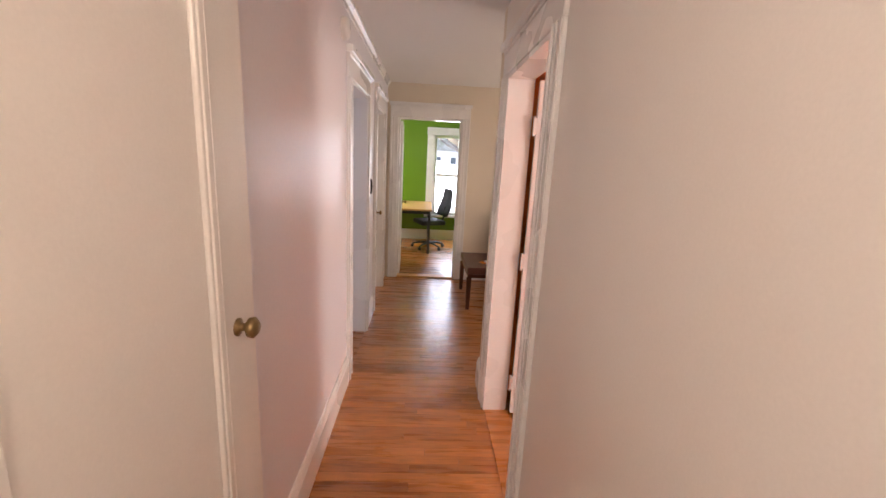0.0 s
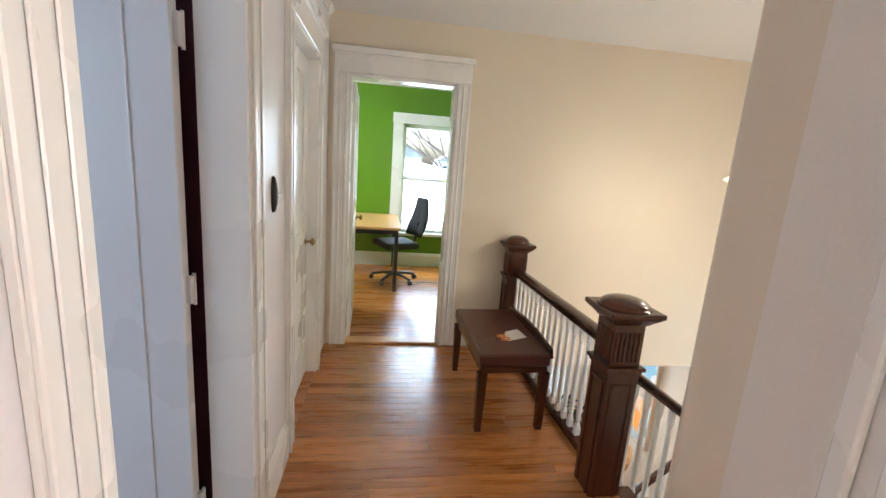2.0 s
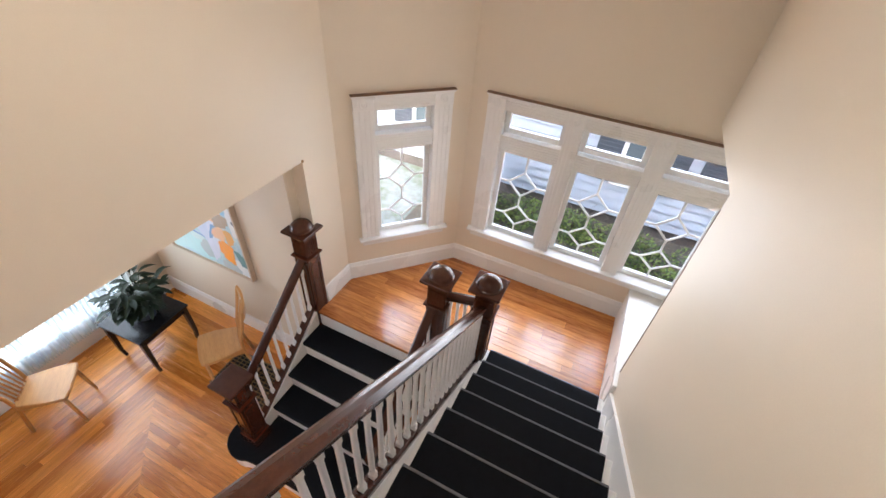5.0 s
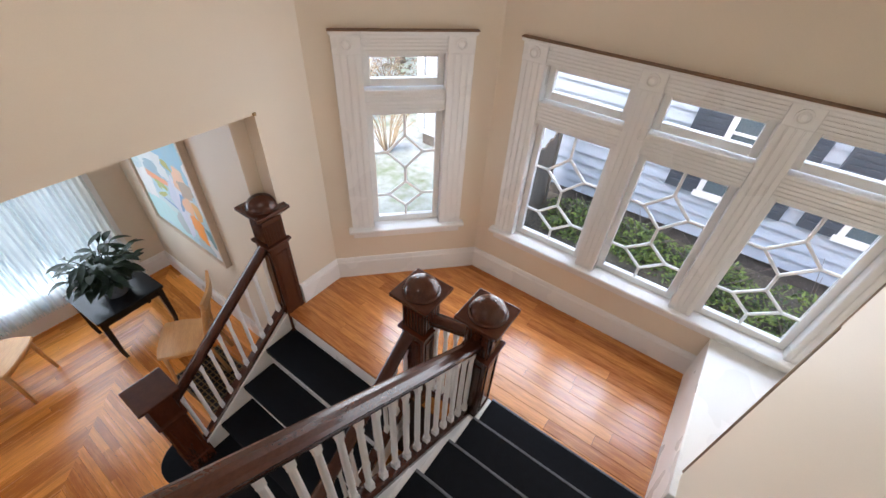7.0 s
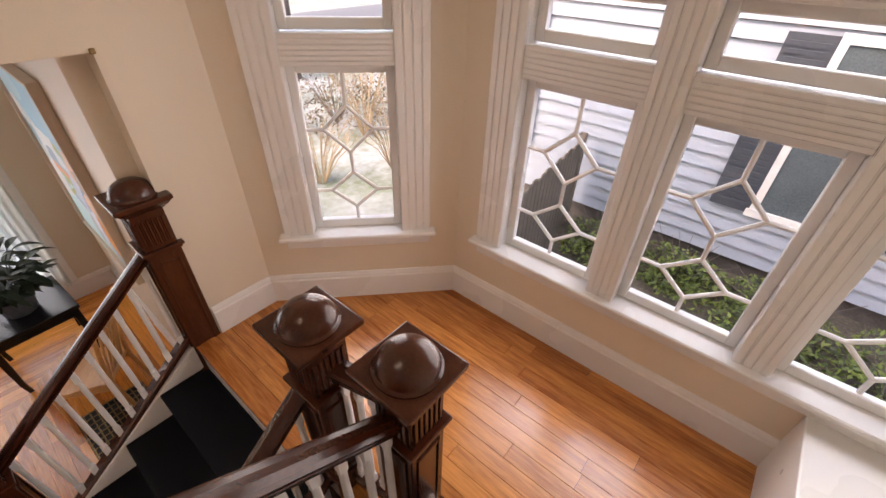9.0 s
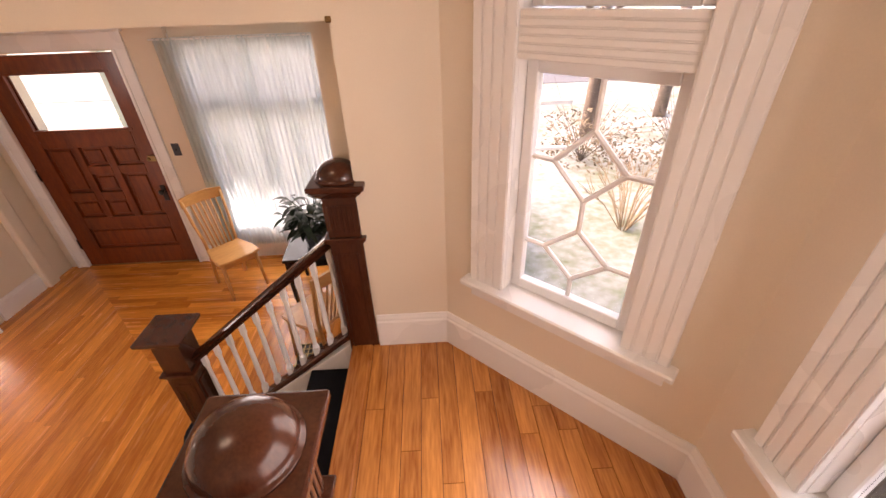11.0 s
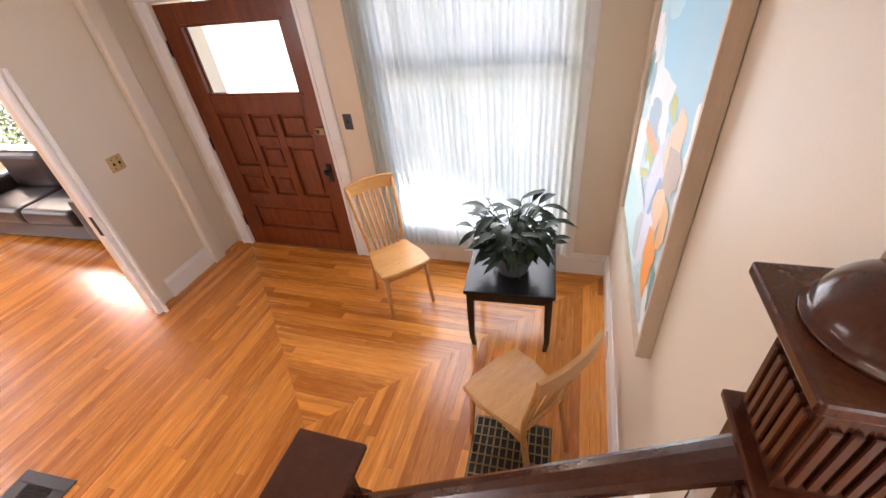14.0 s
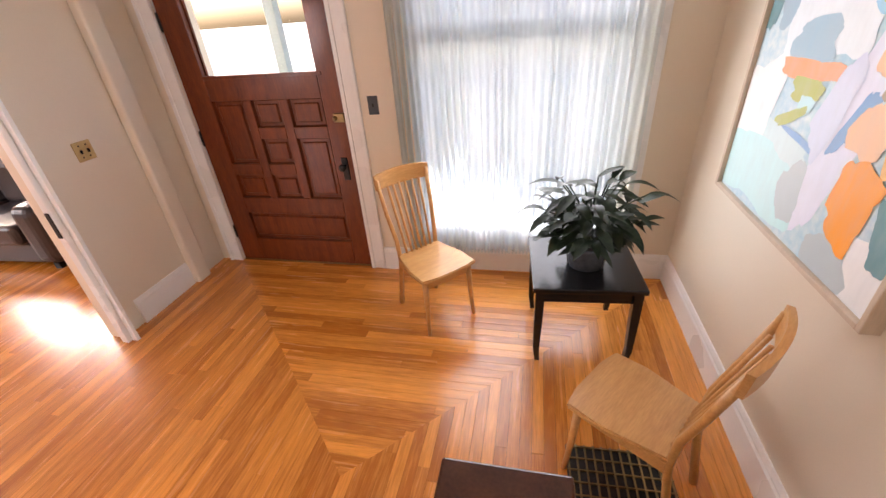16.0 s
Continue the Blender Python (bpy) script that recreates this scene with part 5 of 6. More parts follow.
# patches: across from the far edge, up from the bottom, half width, half height, turn, colour
PATCHES = [
    (0.40, 0.62, 0.20, 0.16, 0, (0.72, 0.80, 0.84)), (0.62, 0.30, 0.09, 0.24, -16, (0.70, 0.73, 0.86)), (0.30, 0.22, 0.24, 0.10, -8, (0.58, 0.74, 0.76)), (0.08, 0.88, 0.07, 0.10, 0, (0.45, 0.70, 0.80)),
    (0.62, 0.86, 0.42, 0.17, 4, SKY_), (0.80, 0.70, 0.24, 0.11, -6, SKY_), (0.30, 0.93, 0.20, 0.10, 8, (0.40, 0.66, 0.78)), (0.09, 0.72, 0.10, 0.10, 0, WHT), (0.12, 0.34, 0.14, 0.15, 0, WHT),
    (0.24, 0.13, 0.28, 0.13, 0, AQUA), (0.97, 0.58, 0.09, 0.16, 10, WHT), (0.93, 0.08, 0.12, 0.10, 15, WHT), (0.76, 0.06, 0.10, 0.07, 20, GREYB), (0.50, 0.15, 0.07, 0.09, 20, GREYB),
    (0.06, 0.62, 0.035, 0.09, -12, TEAL), (0.15, 0.61, 0.06, 0.05, 20, SLATE), (0.36, 0.53, 0.14, 0.055, 4, SLATE), (0.38, 0.465, 0.16, 0.032, 3, SALMON), (0.40, 0.415, 0.10, 0.030, 5, OLIVE), (0.42, 0.375, 0.045, 0.028, 0, AQUA),
    (0.36, 0.335, 0.09, 0.018, 28, OLIVE), (0.46, 0.29, 0.11, 0.012, -10, BLUE), (0.56, 0.39, 0.06, 0.13, -22, LILAC), (0.66, 0.38, 0.028, 0.10, -25, BLUE), (0.76, 0.57, 0.09, 0.10, -8, PEACH), (0.80, 0.52, 0.11, 0.06, 12, BROWN),
    (0.64, 0.64, 0.06, 0.030, 0, OLIVE), (0.74, 0.38, 0.07, 0.08, -20, PEACH), (0.85, 0.38, 0.055, 0.07, 10, (0.82, 0.45, 0.12)), (0.77, 0.215, 0.095, 0.100, -14, ORG), (0.92, 0.19, 0.05, 0.08, 12, TEAL), (0.97, 0.53, 0.014, 0.05, 35, (0.10, 0.12, 0.18)), (0.99, 0.71, 0.06, 0.04, 0, WHT)]
for k, (uu, vv, w, h, a, col) in enumerate(PATCHES):
    blot((uu - 0.5) * PW, vv * PH, w * PW, h * PH, a, col, 100 + k, rag=0.16, lift=0.00005 * (k + 1))

# floor register and return-air grille
reg = thing("floor_register", pose(0.143, 4.95, ZL + 0.002, 0, 0, 4), "grey enamelled floor register set in the oak floor", "floor register")
part("frame", boxes((-0.19, -0.19, 0, 0.19, -0.125, 0.008), (-0.19, 0.125, 0, 0.19, 0.19, 0.008), (-0.19, -0.125, 0, -0.095, 0.125, 0.008), (0.095, -0.125, 0, 0.19, 0.125, 0.008), bevel=0.002), M_GREY, reg)
# flat dark sheet in place of the shaded hollow under the bars
part("duct_shade", boxes((-0.095, -0.125, -0.001, 0.095, 0.125, 0.0005)), M_GAP, reg)
for k in range(9):
    part("scroll_bar", tube([(-0.084 + k * 0.021 + 0.006 * math.sin(j * 1.3 + k), -0.124 + j * 0.0155, 0.004) for j in range(17)], 0.0028, 5), M_IRON, reg)
for k in range(12):
    part("cross_bar", boxes((-0.095, -0.117 + k * 0.0212, 0.0015, 0.095, -0.1125 + k * 0.0212, 0.0055)), M_IRON, reg)
gr = thing("floor_grille", pose(2.71, 5.74, ZL + 0.002, 0, 0, 2), "dark iron return-air grille set in the oak floor", "floor grille")
# dark plate standing in for the shade in the grille holes
part("backing", boxes((-0.22, -0.345, 0.0, 0.22, 0.345, 0.002)), M_IRON, gr)
for k in range(12):
    xx = -0.21 + k * 0.0382
    part("bar", boxes((xx - 0.004, -0.345, 0.002, xx + 0.004, 0.345, 0.010)), M_OLDBRASS, gr)
for k in range(13):
    yy = -0.335 + k * 0.0558
    part("cross_bar", boxes((-0.22, yy - 0.003, 0.002, 0.22, yy + 0.003, 0.0095)), M_OLDBRASS, gr)


# ---- sofa in the living room ----
def cushion(x0, y0, z0, x1, y1, z1, r=0.05):
    bm = boxes((x0, y0, z0, x1, y1, z1), bevel=r, seg=4)
    return bm


sofa = thing("sofa", pose(-2.85, 7.48, ZL, 0, 0, 3), "grey-brown leather two-seat sofa under the living room window", "sofa")
part("base", cushion(-0.80, -0.36, 0.05, 0.80, 0.40, 0.26, 0.03), M_SOFA, sofa)
for s in (-1, 1):
    part("arm", cushion(s * 0.88 - 0.13, -0.40, 0.05, s * 0.88 + 0.13, 0.42, 0.62, 0.09), M_SOFA, sofa)
    part("seat_cushion", cushion(s * 0.375 - 0.37, -0.42, 0.25, s * 0.375 + 0.37, 0.22, 0.45, 0.06), M_SOFA, sofa)
    part("back_cushion", cushion(s * 0.375 - 0.37, 0.10, 0.42, s * 0.375 + 0.37, 0.38, 0.90, 0.09), M_SOFA, sofa)
    for yy in (-0.33, 0.36):
        part("foot", boxes((s * 0.9 - 0.03, yy - 0.03, 0, s * 0.9 + 0.03, yy + 0.03, 0.06)), M_IRON, sofa)
part("back", cushion(-0.80, 0.30, 0.10, 0.80, 0.46, 0.82, 0.05), M_SOFA, sofa)
lw = thing("window_6", Matrix.Translation((-3.65, 8.0, -1.98)), "wide white living room window above the sofa", "window")
lw["kind"] = "structure"
part("frame", boxes((-1.2, 0.0, 0, -1.12, 0.08, 1.4), (1.12, 0.0, 0, 1.2, 0.08, 1.4), (-1.12, 0.0, 0, 1.12, 0.08, 0.08), (-1.12, 0.0, 1.32, 1.12, 0.08, 1.4), (-0.04, 0.0, 0.08, 0.04, 0.08, 1.32), bevel=0.004), M_TRIM, lw)
part("sill", boxes((-1.28, -0.07, -0.03, 1.28, 0.0, 0.0), bevel=0.005), M_TRIM, lw)
part("casing", boxes((-1.30, -0.022, 0, -1.2, 0, 1.5), (1.2, -0.022, 0, 1.30, 0, 1.5), (-1.2, -0.022, 1.4, 1.2, 0, 1.5), bevel=0.003), M_TRIM, lw)

# ---- bench in the upper hall ----
bench = thing("bench", pose(0.735, 4.31, 0, 0, 0, 1), "dark brown leather topped wooden bench by the hall railing", "bench")
part("seat", cushion(-0.205, -0.375, 0.395, 0.205, 0.375, 0.47, 0.014), M_LEATHER, bench)
part("frame", boxes((-0.195, -0.365, 0.355, 0.195, 0.365, 0.398), bevel=0.004), M_DARK, bench)
bm = prism([(-0.38, 0.45), (-0.36, 0.50), (-0.25, 0.505), (-0.1, 0.52), (0.1, 0.52), (0.25, 0.505), (0.36, 0.50), (0.38, 0.45)], 0.195, 0.215, "x")
part("edge_rail", bm, M_DARK, bench)
for sx in (-1, 1):
    for sy in (-1, 1):
        leg = bmesh.new()
        rings_ = [[leg.verts.new((sx * 0.182 + a * r, sy * 0.352 + b * r, zz)) for a, b in ((-1, -1), (1, -1), (1, 1), (-1, 1))] for r, zz in ((0.025, 0.356), (0.024, 0.25), (0.018, 0.0))]
        for p_, q_ in zip(rings_, rings_[1:]):
            for k in range(4):
                leg.faces.new((p_[k], p_[(k + 1) % 4], q_[(k + 1) % 4], q_[k]))
        leg.faces.new(rings_[-1])
        part("leg", leg, M_DARK, bench)
pap = thing("paper_sheet", pose(0.80, 4.19, 0.4705, 0, 0, 24), "small folded sheet of white paper on the bench", "paper")
part("sheet", boxes((-0.075, -0.045, 0.0, 0.075, 0.045, 0.0012), bevel=0.0004), M_PAPER, pap)
part("folded_flap", prism([(-0.045, 0.0012), (0.045, 0.0012), (0.045, 0.018), (0.043, 0.018)], -0.03, 0.07, "x"), M_PAPER, pap)
sc = thing("scissors", pose(0.70, 4.15, 0.4712, 0, 0, 200), "orange-handled scissors on the bench", "scissors")
for s in (-1, 1):
    part("finger_loop", tube([(-0.03 + 0.026 * math.cos(a), s * 0.022 + 0.017 * math.sin(a), 0.005) for a in [2 * math.pi * k / 14 for k in range(15)]], 0.0042, 6), M_SCISSOR, sc)
    part("blade", prism([(0.0, s * 0.006), (0.10, s * -0.004), (0.10, s * -0.002), (0.0, s * 0.016)], 0.002 + 0.003 * (s + 1) / 2, 0.004 + 0.003 * (s + 1) / 2), M_CHROME, sc)

# ---- desk and chair in the green room ----
desk = thing("desk", Matrix.Translation((-0.42, 7.16, 0)), "light wood topped desk with black metal legs", "desk")
part("desktop", boxes((-0.60, -0.66, 0.725, 0.60, 0.66, 0.755), bevel=0.004), M_MAPLE, desk)
part("frame", boxes((-0.57, -0.62, 0.67, 0.57, -0.59, 0.724), (-0.57, 0.59, 0.67, 0.57, 0.62, 0.724), (0.54, -0.59, 0.67, 0.57, 0.59, 0.724), (-0.57, -0.59, 0.67, -0.54, 0.59, 0.724)), M_PLASTIC, desk)
for sx in (-1, 1):
    for sy in (-1, 1):
        part("leg", boxes((sx * 0.555 - 0.022, sy * 0.605 - 0.022, 0, sx * 0.555 + 0.022, sy * 0.605 + 0.022, 0.67), bevel=0.003), M_PLASTIC, desk)
oc = thing("office_chair", pose(0.14, 7.03, 0, 0, 0, -66), "black swivel office chair with mesh back", "office chair")
part("seat", cushion(-0.23, -0.22, 0.44, 0.23, 0.23, 0.52, 0.03), M_FABRIC, oc)
bk = bmesh.new()
prev = None
for k in range(9):
    f = k / 8
    w_ = 0.20 * (0.75 + 0.25 * math.sin(math.pi * min(1, f + 0.25))) * (1 - max(0, f - 0.85) * 2)
    yy, zz = 0.25 + 0.06 * math.sin(f * 2.2) + 0.06 * f, 0.58 + 0.48 * f
    ring = [bk.verts.new(p) for p in ((-w_, yy - 0.02, zz), (0, yy + 0.01, zz), (w_, yy - 0.02, zz), (w_, yy + 0.015, zz), (0, yy + 0.045, zz), (-w_, yy + 0.015, zz))]
    if prev:
        for j in range(6):
            bk.faces.new((prev[j], prev[(j + 1) % 6], ring[(j + 1) % 6], ring[j]))
    else:
        bk.faces.new(ring[::-1])
    prev = ring
bk.faces.new(prev)
part("backrest", bk, M_FABRIC, oc, smooth=True)
part("back_support", tube([(0, 0.10, 0.43), (0, 0.26, 0.45), (0, 0.30, 0.62), (0, 0.31, 0.75)], 0.018, 8), M_PLASTIC, oc)
part("gas_column", lathe([(0.030, 0.09), (0.030, 0.24), (0.018, 0.245), (0.018, 0.44)], 14), M_CHROME, oc)
for k in range(5):
    a = 2 * math.pi * k / 5 + 0.3
    part("base_arm", tube([(0, 0, 0.10), (0.15 * math.cos(a), 0.15 * math.sin(a), 0.095), (0.29 * math.cos(a), 0.29 * math.sin(a), 0.065)], 0.022, 8, taper=0.7), M_PLASTIC, oc)
    cst = part("caster", lathe([(0.020, -0.022), (0.028, -0.018), (0.028, 0.018), (0.020, 0.022)], 14, True, m=Matrix.Translation((0.29 * math.cos(a), 0.29 * math.sin(a), 0.028)) @ pose(0, 0, 0, 90, 0, 20 * k)), M_PLASTIC, oc)

# ---- chandelier ----
CX, CY = 2.16, 3.87
CS = 0.82
ch = thing("chandelier", pose(CX, CY, 1.385) @ Matrix.Scale(CS, 4), "brass gas-style chandelier with three lit frosted shades", "chandelier")
part("stem", tube([(0, 0, 0.50), (0, 0, (ZC - 1.385) / CS)], 0.011, 10), M_OLDBRASS, ch)
part("ceiling_rose", lathe([(0.062, (ZC - 1.385) / CS), (0.060, (ZC - 1.405) / CS), (0.035, (ZC - 1.425) / CS), (0.014, (ZC - 1.445) / CS)], 20), M_BRASS, ch, smooth=True)
part("gallery", lathe([(0.020, 0.44), (0.038, 0.45), (0.042, 0.50), (0.034, 0.52), (0.020, 0.50), (0.016, 0.53)], 14), M_IRON, ch)
part("body", lathe([(0.016, 0.44), (0.022, 0.40), (0.046, 0.32), (0.050, 0.28), (0.036, 0.245), (0.020, 0.235), (0.028, 0.215), (0.018, 0.20), (0.016, 0.15)], 20), M_BRASS, ch, smooth=True)
part("bowl", lathe([(0.016, 0.155), (0.030, 0.145), (0.062, 0.115), (0.066, 0.085), (0.050, 0.055), (0.022, 0.036), (0.010, 0.030)], 22), M_BRASS, ch, smooth=True)
part("finial", lathe([(0.006, 0.034), (0.010, 0.024), (0.006, 0.016), (0.011, 0.008), (0.004, 0.0)], 12), M_BRASS, ch, smooth=True)
for k, az in enumerate((118, 238, 358)):
    rz = pose(0, 0, 0, 0, 0, az)
    arc = [(0.02, 0, 0.225), (0.07, 0, 0.235), (0.095, 0, 0.275), (0.12, 0, 0.325), (0.17, 0, 0.350), (0.22, 0, 0.338), (0.262, 0, 0.300), (0.285, 0, 0.255)]
    arm = part("arm", tube(arc, 0.0075, 8), M_BRASS, ch, smooth=True, m=rz)
    spiral = [(0.115 + (0.052 - 0.006 * t) * math.cos(t), 0, 0.255 + (0.052 - 0.006 * t) * math.sin(t)) for t in [j * 0.35 for j in range(22)]]
    part("scroll", tube(spiral, 0.0045, 6), M_BRASS, arm)
    part("lower_scroll", tube([(0.02, 0, 0.15), (0.055, 0, 0.165), (0.075, 0, 0.195), (0.065, 0, 0.215), (0.050, 0, 0.205)], 0.0042, 6), M_BRASS, arm)
    tilt = Matrix.Translation((0.287, 0, 0.252)) @ pose(0, 0, 0, 0, 158, 0)
    part("socket", lathe([(0.012, -0.02), (0.022, -0.005), (0.024, 0.035), (0.030, 0.045)], 14, True, m=tilt), M_BRASS, arm, smooth=True)
    shade = part("shade", lathe([(0.028, 0.030), (0.046, 0.050), (0.056, 0.085), (0.062, 0.115), (0.082, 0.145), (0.080, 0.147), (0.059, 0.116), (0.052, 0.085), (0.042, 0.053), (0.024, 0.034)], 24, False, m=tilt), M_SHADE, arm, "lit frosted glass bell shade", smooth=True)
    part("bulb", lathe([(0.010, 0.04), (0.022, 0.07), (0.026, 0.09), (0.016, 0.112), (0.002, 0.118)], 14, True, m=tilt), M_BULB, arm, smooth=True)
    tip = rz @ tilt @ Vector((0, 0, 0.15))
    lamp("chandelier_light", "POINT", Matrix.Translation(Vector((CX, CY, 1.385)) + tip * CS), 0.7, (1.0, 0.82, 0.63), 0.07)

# ---- ground, neighbour's house, trees ----
structure("ground", boxes((-400, -400, ZG - 0.5, 400, 400, ZG)), M_SNOW, "lawn thinly covered with snow", "ground")
structure("road", boxes((-60, 20.0, ZG, 60, 26.5, ZG + 0.02)), M_ROAD, "grey wet street in front of the house", "road")
structure("porch_rail", boxes((-2, 10.2, -1.75, 6, 10.28, -1.68), (-2, 10.2, -2.5, 6, 10.28, -2.45), bevel=0.004), M_TRIM, "white porch rail outside the front window", "porch rail")

structure("garden_bed", boxes((4.75, -6.0, ZG, 8.68, 6.2, ZG + 0.03), bevel=0.01), M_MULCH, "brown leaf-strewn garden bed between the houses", "garden bed")

structure("porch_floor", boxes((-3.0, 7.68, ZL - 0.22, 4.6, 10.35, ZL - 0.10), bevel=0.006), M_PORCH, "grey painted porch deck outside the front door", "porch floor")
# unseen roof, added to shade the front and rest on the posts
structure("added_porch_roof", boxes((-1.40, 7.98, 0.02, 1.32, 10.6, 0.14), (-1.32, 10.2, -0.13, 1.24, 10.36, 0.02), bevel=0.01), M_CEIL, "added white roof slab that shades the front door", "porch roof")
for k, px in enumerate((-1.05, 1.02)):
    post = thing("porch_post", pose(px, 10.26, ZL - 0.10), "square grey-green painted porch post", "porch post", "porch posts")
    part("shaft", boxes((-0.07, -0.07, 0.16, 0.07, 0.07, 2.50), bevel=0.008), M_PORCH, post)
    part("plinth", boxes((-0.095, -0.095, 0, 0.095, 0.095, 0.16), bevel=0.006), M_PORCH, post)
    part("capital", boxes((-0.095, -0.095, 2.50, 0.095, 0.095, 2.62), bevel=0.006), M_PORCH, post)

HX = 8.6
house = thing("neighbour_house", Matrix.Translation((HX, 0, ZG)), "pale clapboard neighbouring house with dark shutters", "house")
# dark backing, seen through the board gaps as shade under each lap
part("wall", boxes((0.05, -14, 0.30, 8, 8.1, 5.4)), M_FENCE_LAPSHADE, house)
part("foundation", boxes((0.07, -14, 0.0, 8, 8.08, 0.30)), M_STONE, house)
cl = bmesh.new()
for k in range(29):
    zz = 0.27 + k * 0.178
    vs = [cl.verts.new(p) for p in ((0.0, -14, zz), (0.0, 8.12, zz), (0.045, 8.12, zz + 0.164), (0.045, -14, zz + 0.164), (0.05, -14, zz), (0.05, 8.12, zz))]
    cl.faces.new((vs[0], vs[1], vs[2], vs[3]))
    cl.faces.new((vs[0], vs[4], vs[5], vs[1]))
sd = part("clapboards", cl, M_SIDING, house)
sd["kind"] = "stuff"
part("corner_board", boxes((-0.03, 8.0, 0.38, 0.06, 8.16, 5.4)), M_TRIM, house)
part("roof", prism([(-0.5, 5.4), (8.5, 5.4), (4.0, 7.6)], -14.4, 8.5, "y"), M_SHUTTER, house)
for yc, zc, hh in ((6.72, 1.05, 1.75), (2.61, 1.02, 1.80), (0.92, 1.04, 1.80), (-2.2, 1.04, 1.80), (-6.0, 1.5, 1.6)):
    w_ = part("window", boxes((-0.04, yc - 0.33, zc - 0.06, 0.03, yc - 0.25, zc + hh), (-0.04, yc + 0.25, zc - 0.06, 0.03, yc + 0.33, zc + hh), (-0.05, yc - 0.36, zc - 0.10, 0.03, yc + 0.36, zc), (-0.04, yc - 0.33, zc + hh, 0.03, yc + 0.33, zc + hh + 0.09), (-0.03, yc - 0.25, zc + hh / 2 - 0.02, 0.02, yc + 0.25, zc + hh / 2 + 0.02), bevel=0.004), M_TRIM, house)
    part("pane", boxes((-0.012, yc - 0.25, zc, -0.004, yc + 0.25, zc + hh)), M_HOUSEGLASS, w_)
    for s in (-1, 1):
        sh_ = part("shutter", boxes((-0.045, yc + s * 0.54 - 0.21, zc - 0.06, -0.005, yc + s * 0.54 + 0.21, zc + hh + 0.06), bevel=0.004), M_SHUTTER, house)
        part("louvres", boxes(*[(-0.058, yc + s * 0.54 - 0.17, zc + 0.02 + j * 0.075, -0.045, yc + s * 0.54 + 0.17, zc + 0.065 + j * 0.075) for j in range(int(hh / 0.075))]), M_SHUTTER, sh_)

fence = thing("board_fence", pose(6.5, 4.88, ZG, 0, 0, 5), "weathered grey board fence between the houses", "fence")
for k in range(15):
    part("board", boxes((0.12 * k, 0, 0, 0.12 * k + 0.104, 0.025, 1.34 + 0.02 * (k % 3)), bevel=0.004), M_FENCE_LAPSHADE, fence)
for zz in (0.35, 1.05):
    part("rail", boxes((0.0, 0.026, zz, 1.82, 0.065, zz + 0.09), bevel=0.004), M_FENCE_LAPSHADE, fence)
part("post", boxes((1.80, -0.03, 0, 1.90, 0.07, 1.45), bevel=0.006), M_FENCE_LAPSHADE, fence)


def shrub(name, x, y, r, h, mat, n, label, seed, size=0.05):
    """A bush of many small leaves on short twigs."""
    t = thing(name, pose(x, y, ZG), label, "shrub", "garden shrubs")
    g = random.Random(seed)
    tw = bmesh.new()
    for k in range(26):
        a, q = g.uniform(0, 6.28), g.uniform(0.3, 1) * r
        tube([(0, 0, 0), (q * 0.5 * math.cos(a), q * 0.5 * math.sin(a), h * g.uniform(0.4, 0.6)), (q * math.cos(a), q * math.sin(a), h * g.uniform(0.6, 1.0))], 0.008, 4, tw, taper=0.4)
    verts, faces = [], []
    for k in range(n):
        a, q, f = g.uniform(0, 6.28), r * math.sqrt(g.random()), g.random()
        lump = 0.75 + 0.25 * math.sin(a * 3 + seed) * math.cos(f * 5)
        c = Vector((q * math.cos(a) * lump, q * math.sin(a) * lump, h * (0.15 + 0.85 * f) * (1 - 0.55 * (q / r) ** 2) * lump))
        u = Vector((g.uniform(-1, 1), g.uniform(-1, 1), g.uniform(-0.6, 0.8))).normalized() * size * g.uniform(0.6, 1.3)
        v = u.cross(Vector((g.uniform(-1, 1), g.uniform(-1, 1), 1))).normalized() * size * 0.42
        b0 = len(verts)
        verts += [c - u, c + v, c + u, c - v]
        faces.append((b0, b0 + 1, b0 + 2, b0 + 3))
    me = bpy.data.meshes.new("leaves")
    me.from_pydata([tuple(v) for v in verts], [], faces)
    me.materials.append(mat)
    ob = new("leaves", me)
    ob.parent = t
    ob["kind"] = "stuff"
    part("twigs", tw, M_BARK, t)["kind"] = "stuff"
    return t


for k, (x, y, r, h) in enumerate(((7.95, 4.3, 0.65, 0.62), (8.0, 3.3, 0.65, 0.60), (7.8, 2.3, 0.75, 0.7), (7.3, 1.2, 0.9, 0.95), (7.5, 0.0, 0.9, 0.95), (6.4, 2.6, 0.6, 0.45), (6.3, 1.4, 0.7, 0.6), (6.5, 3.9, 0.5, 0.4), (6.2, 0.2, 0.8, 0.9))):
    shrub("shrub", x, y, r, h, M_FOLIAGE, 1250, "yellow-green leafy shrub beside the neighbouring house", 20 + k, 0.042)
for k, (x, y, r, h) in enumerate(((8.6, 11.0, 1.5, 1.7), (6.9, 11.8, 1.4, 1.5), (10.4, 10.6, 1.5, 1.9), (-1.0, 11.6, 1.2, 1.1), (-7.0, 9.9, 1.6, 2.3), (-9.2, 11.0, 1.8, 2.6))):
    shrub("shrub", x, y, r, h, M_HEDGE if k < 4 else M_FOLIAGE, 900 if k < 4 else 2600, "brown winter hedge on the snowy lawn" if k < 4 else "green evergreen shrub outside the living room", 60 + k, 0.055)


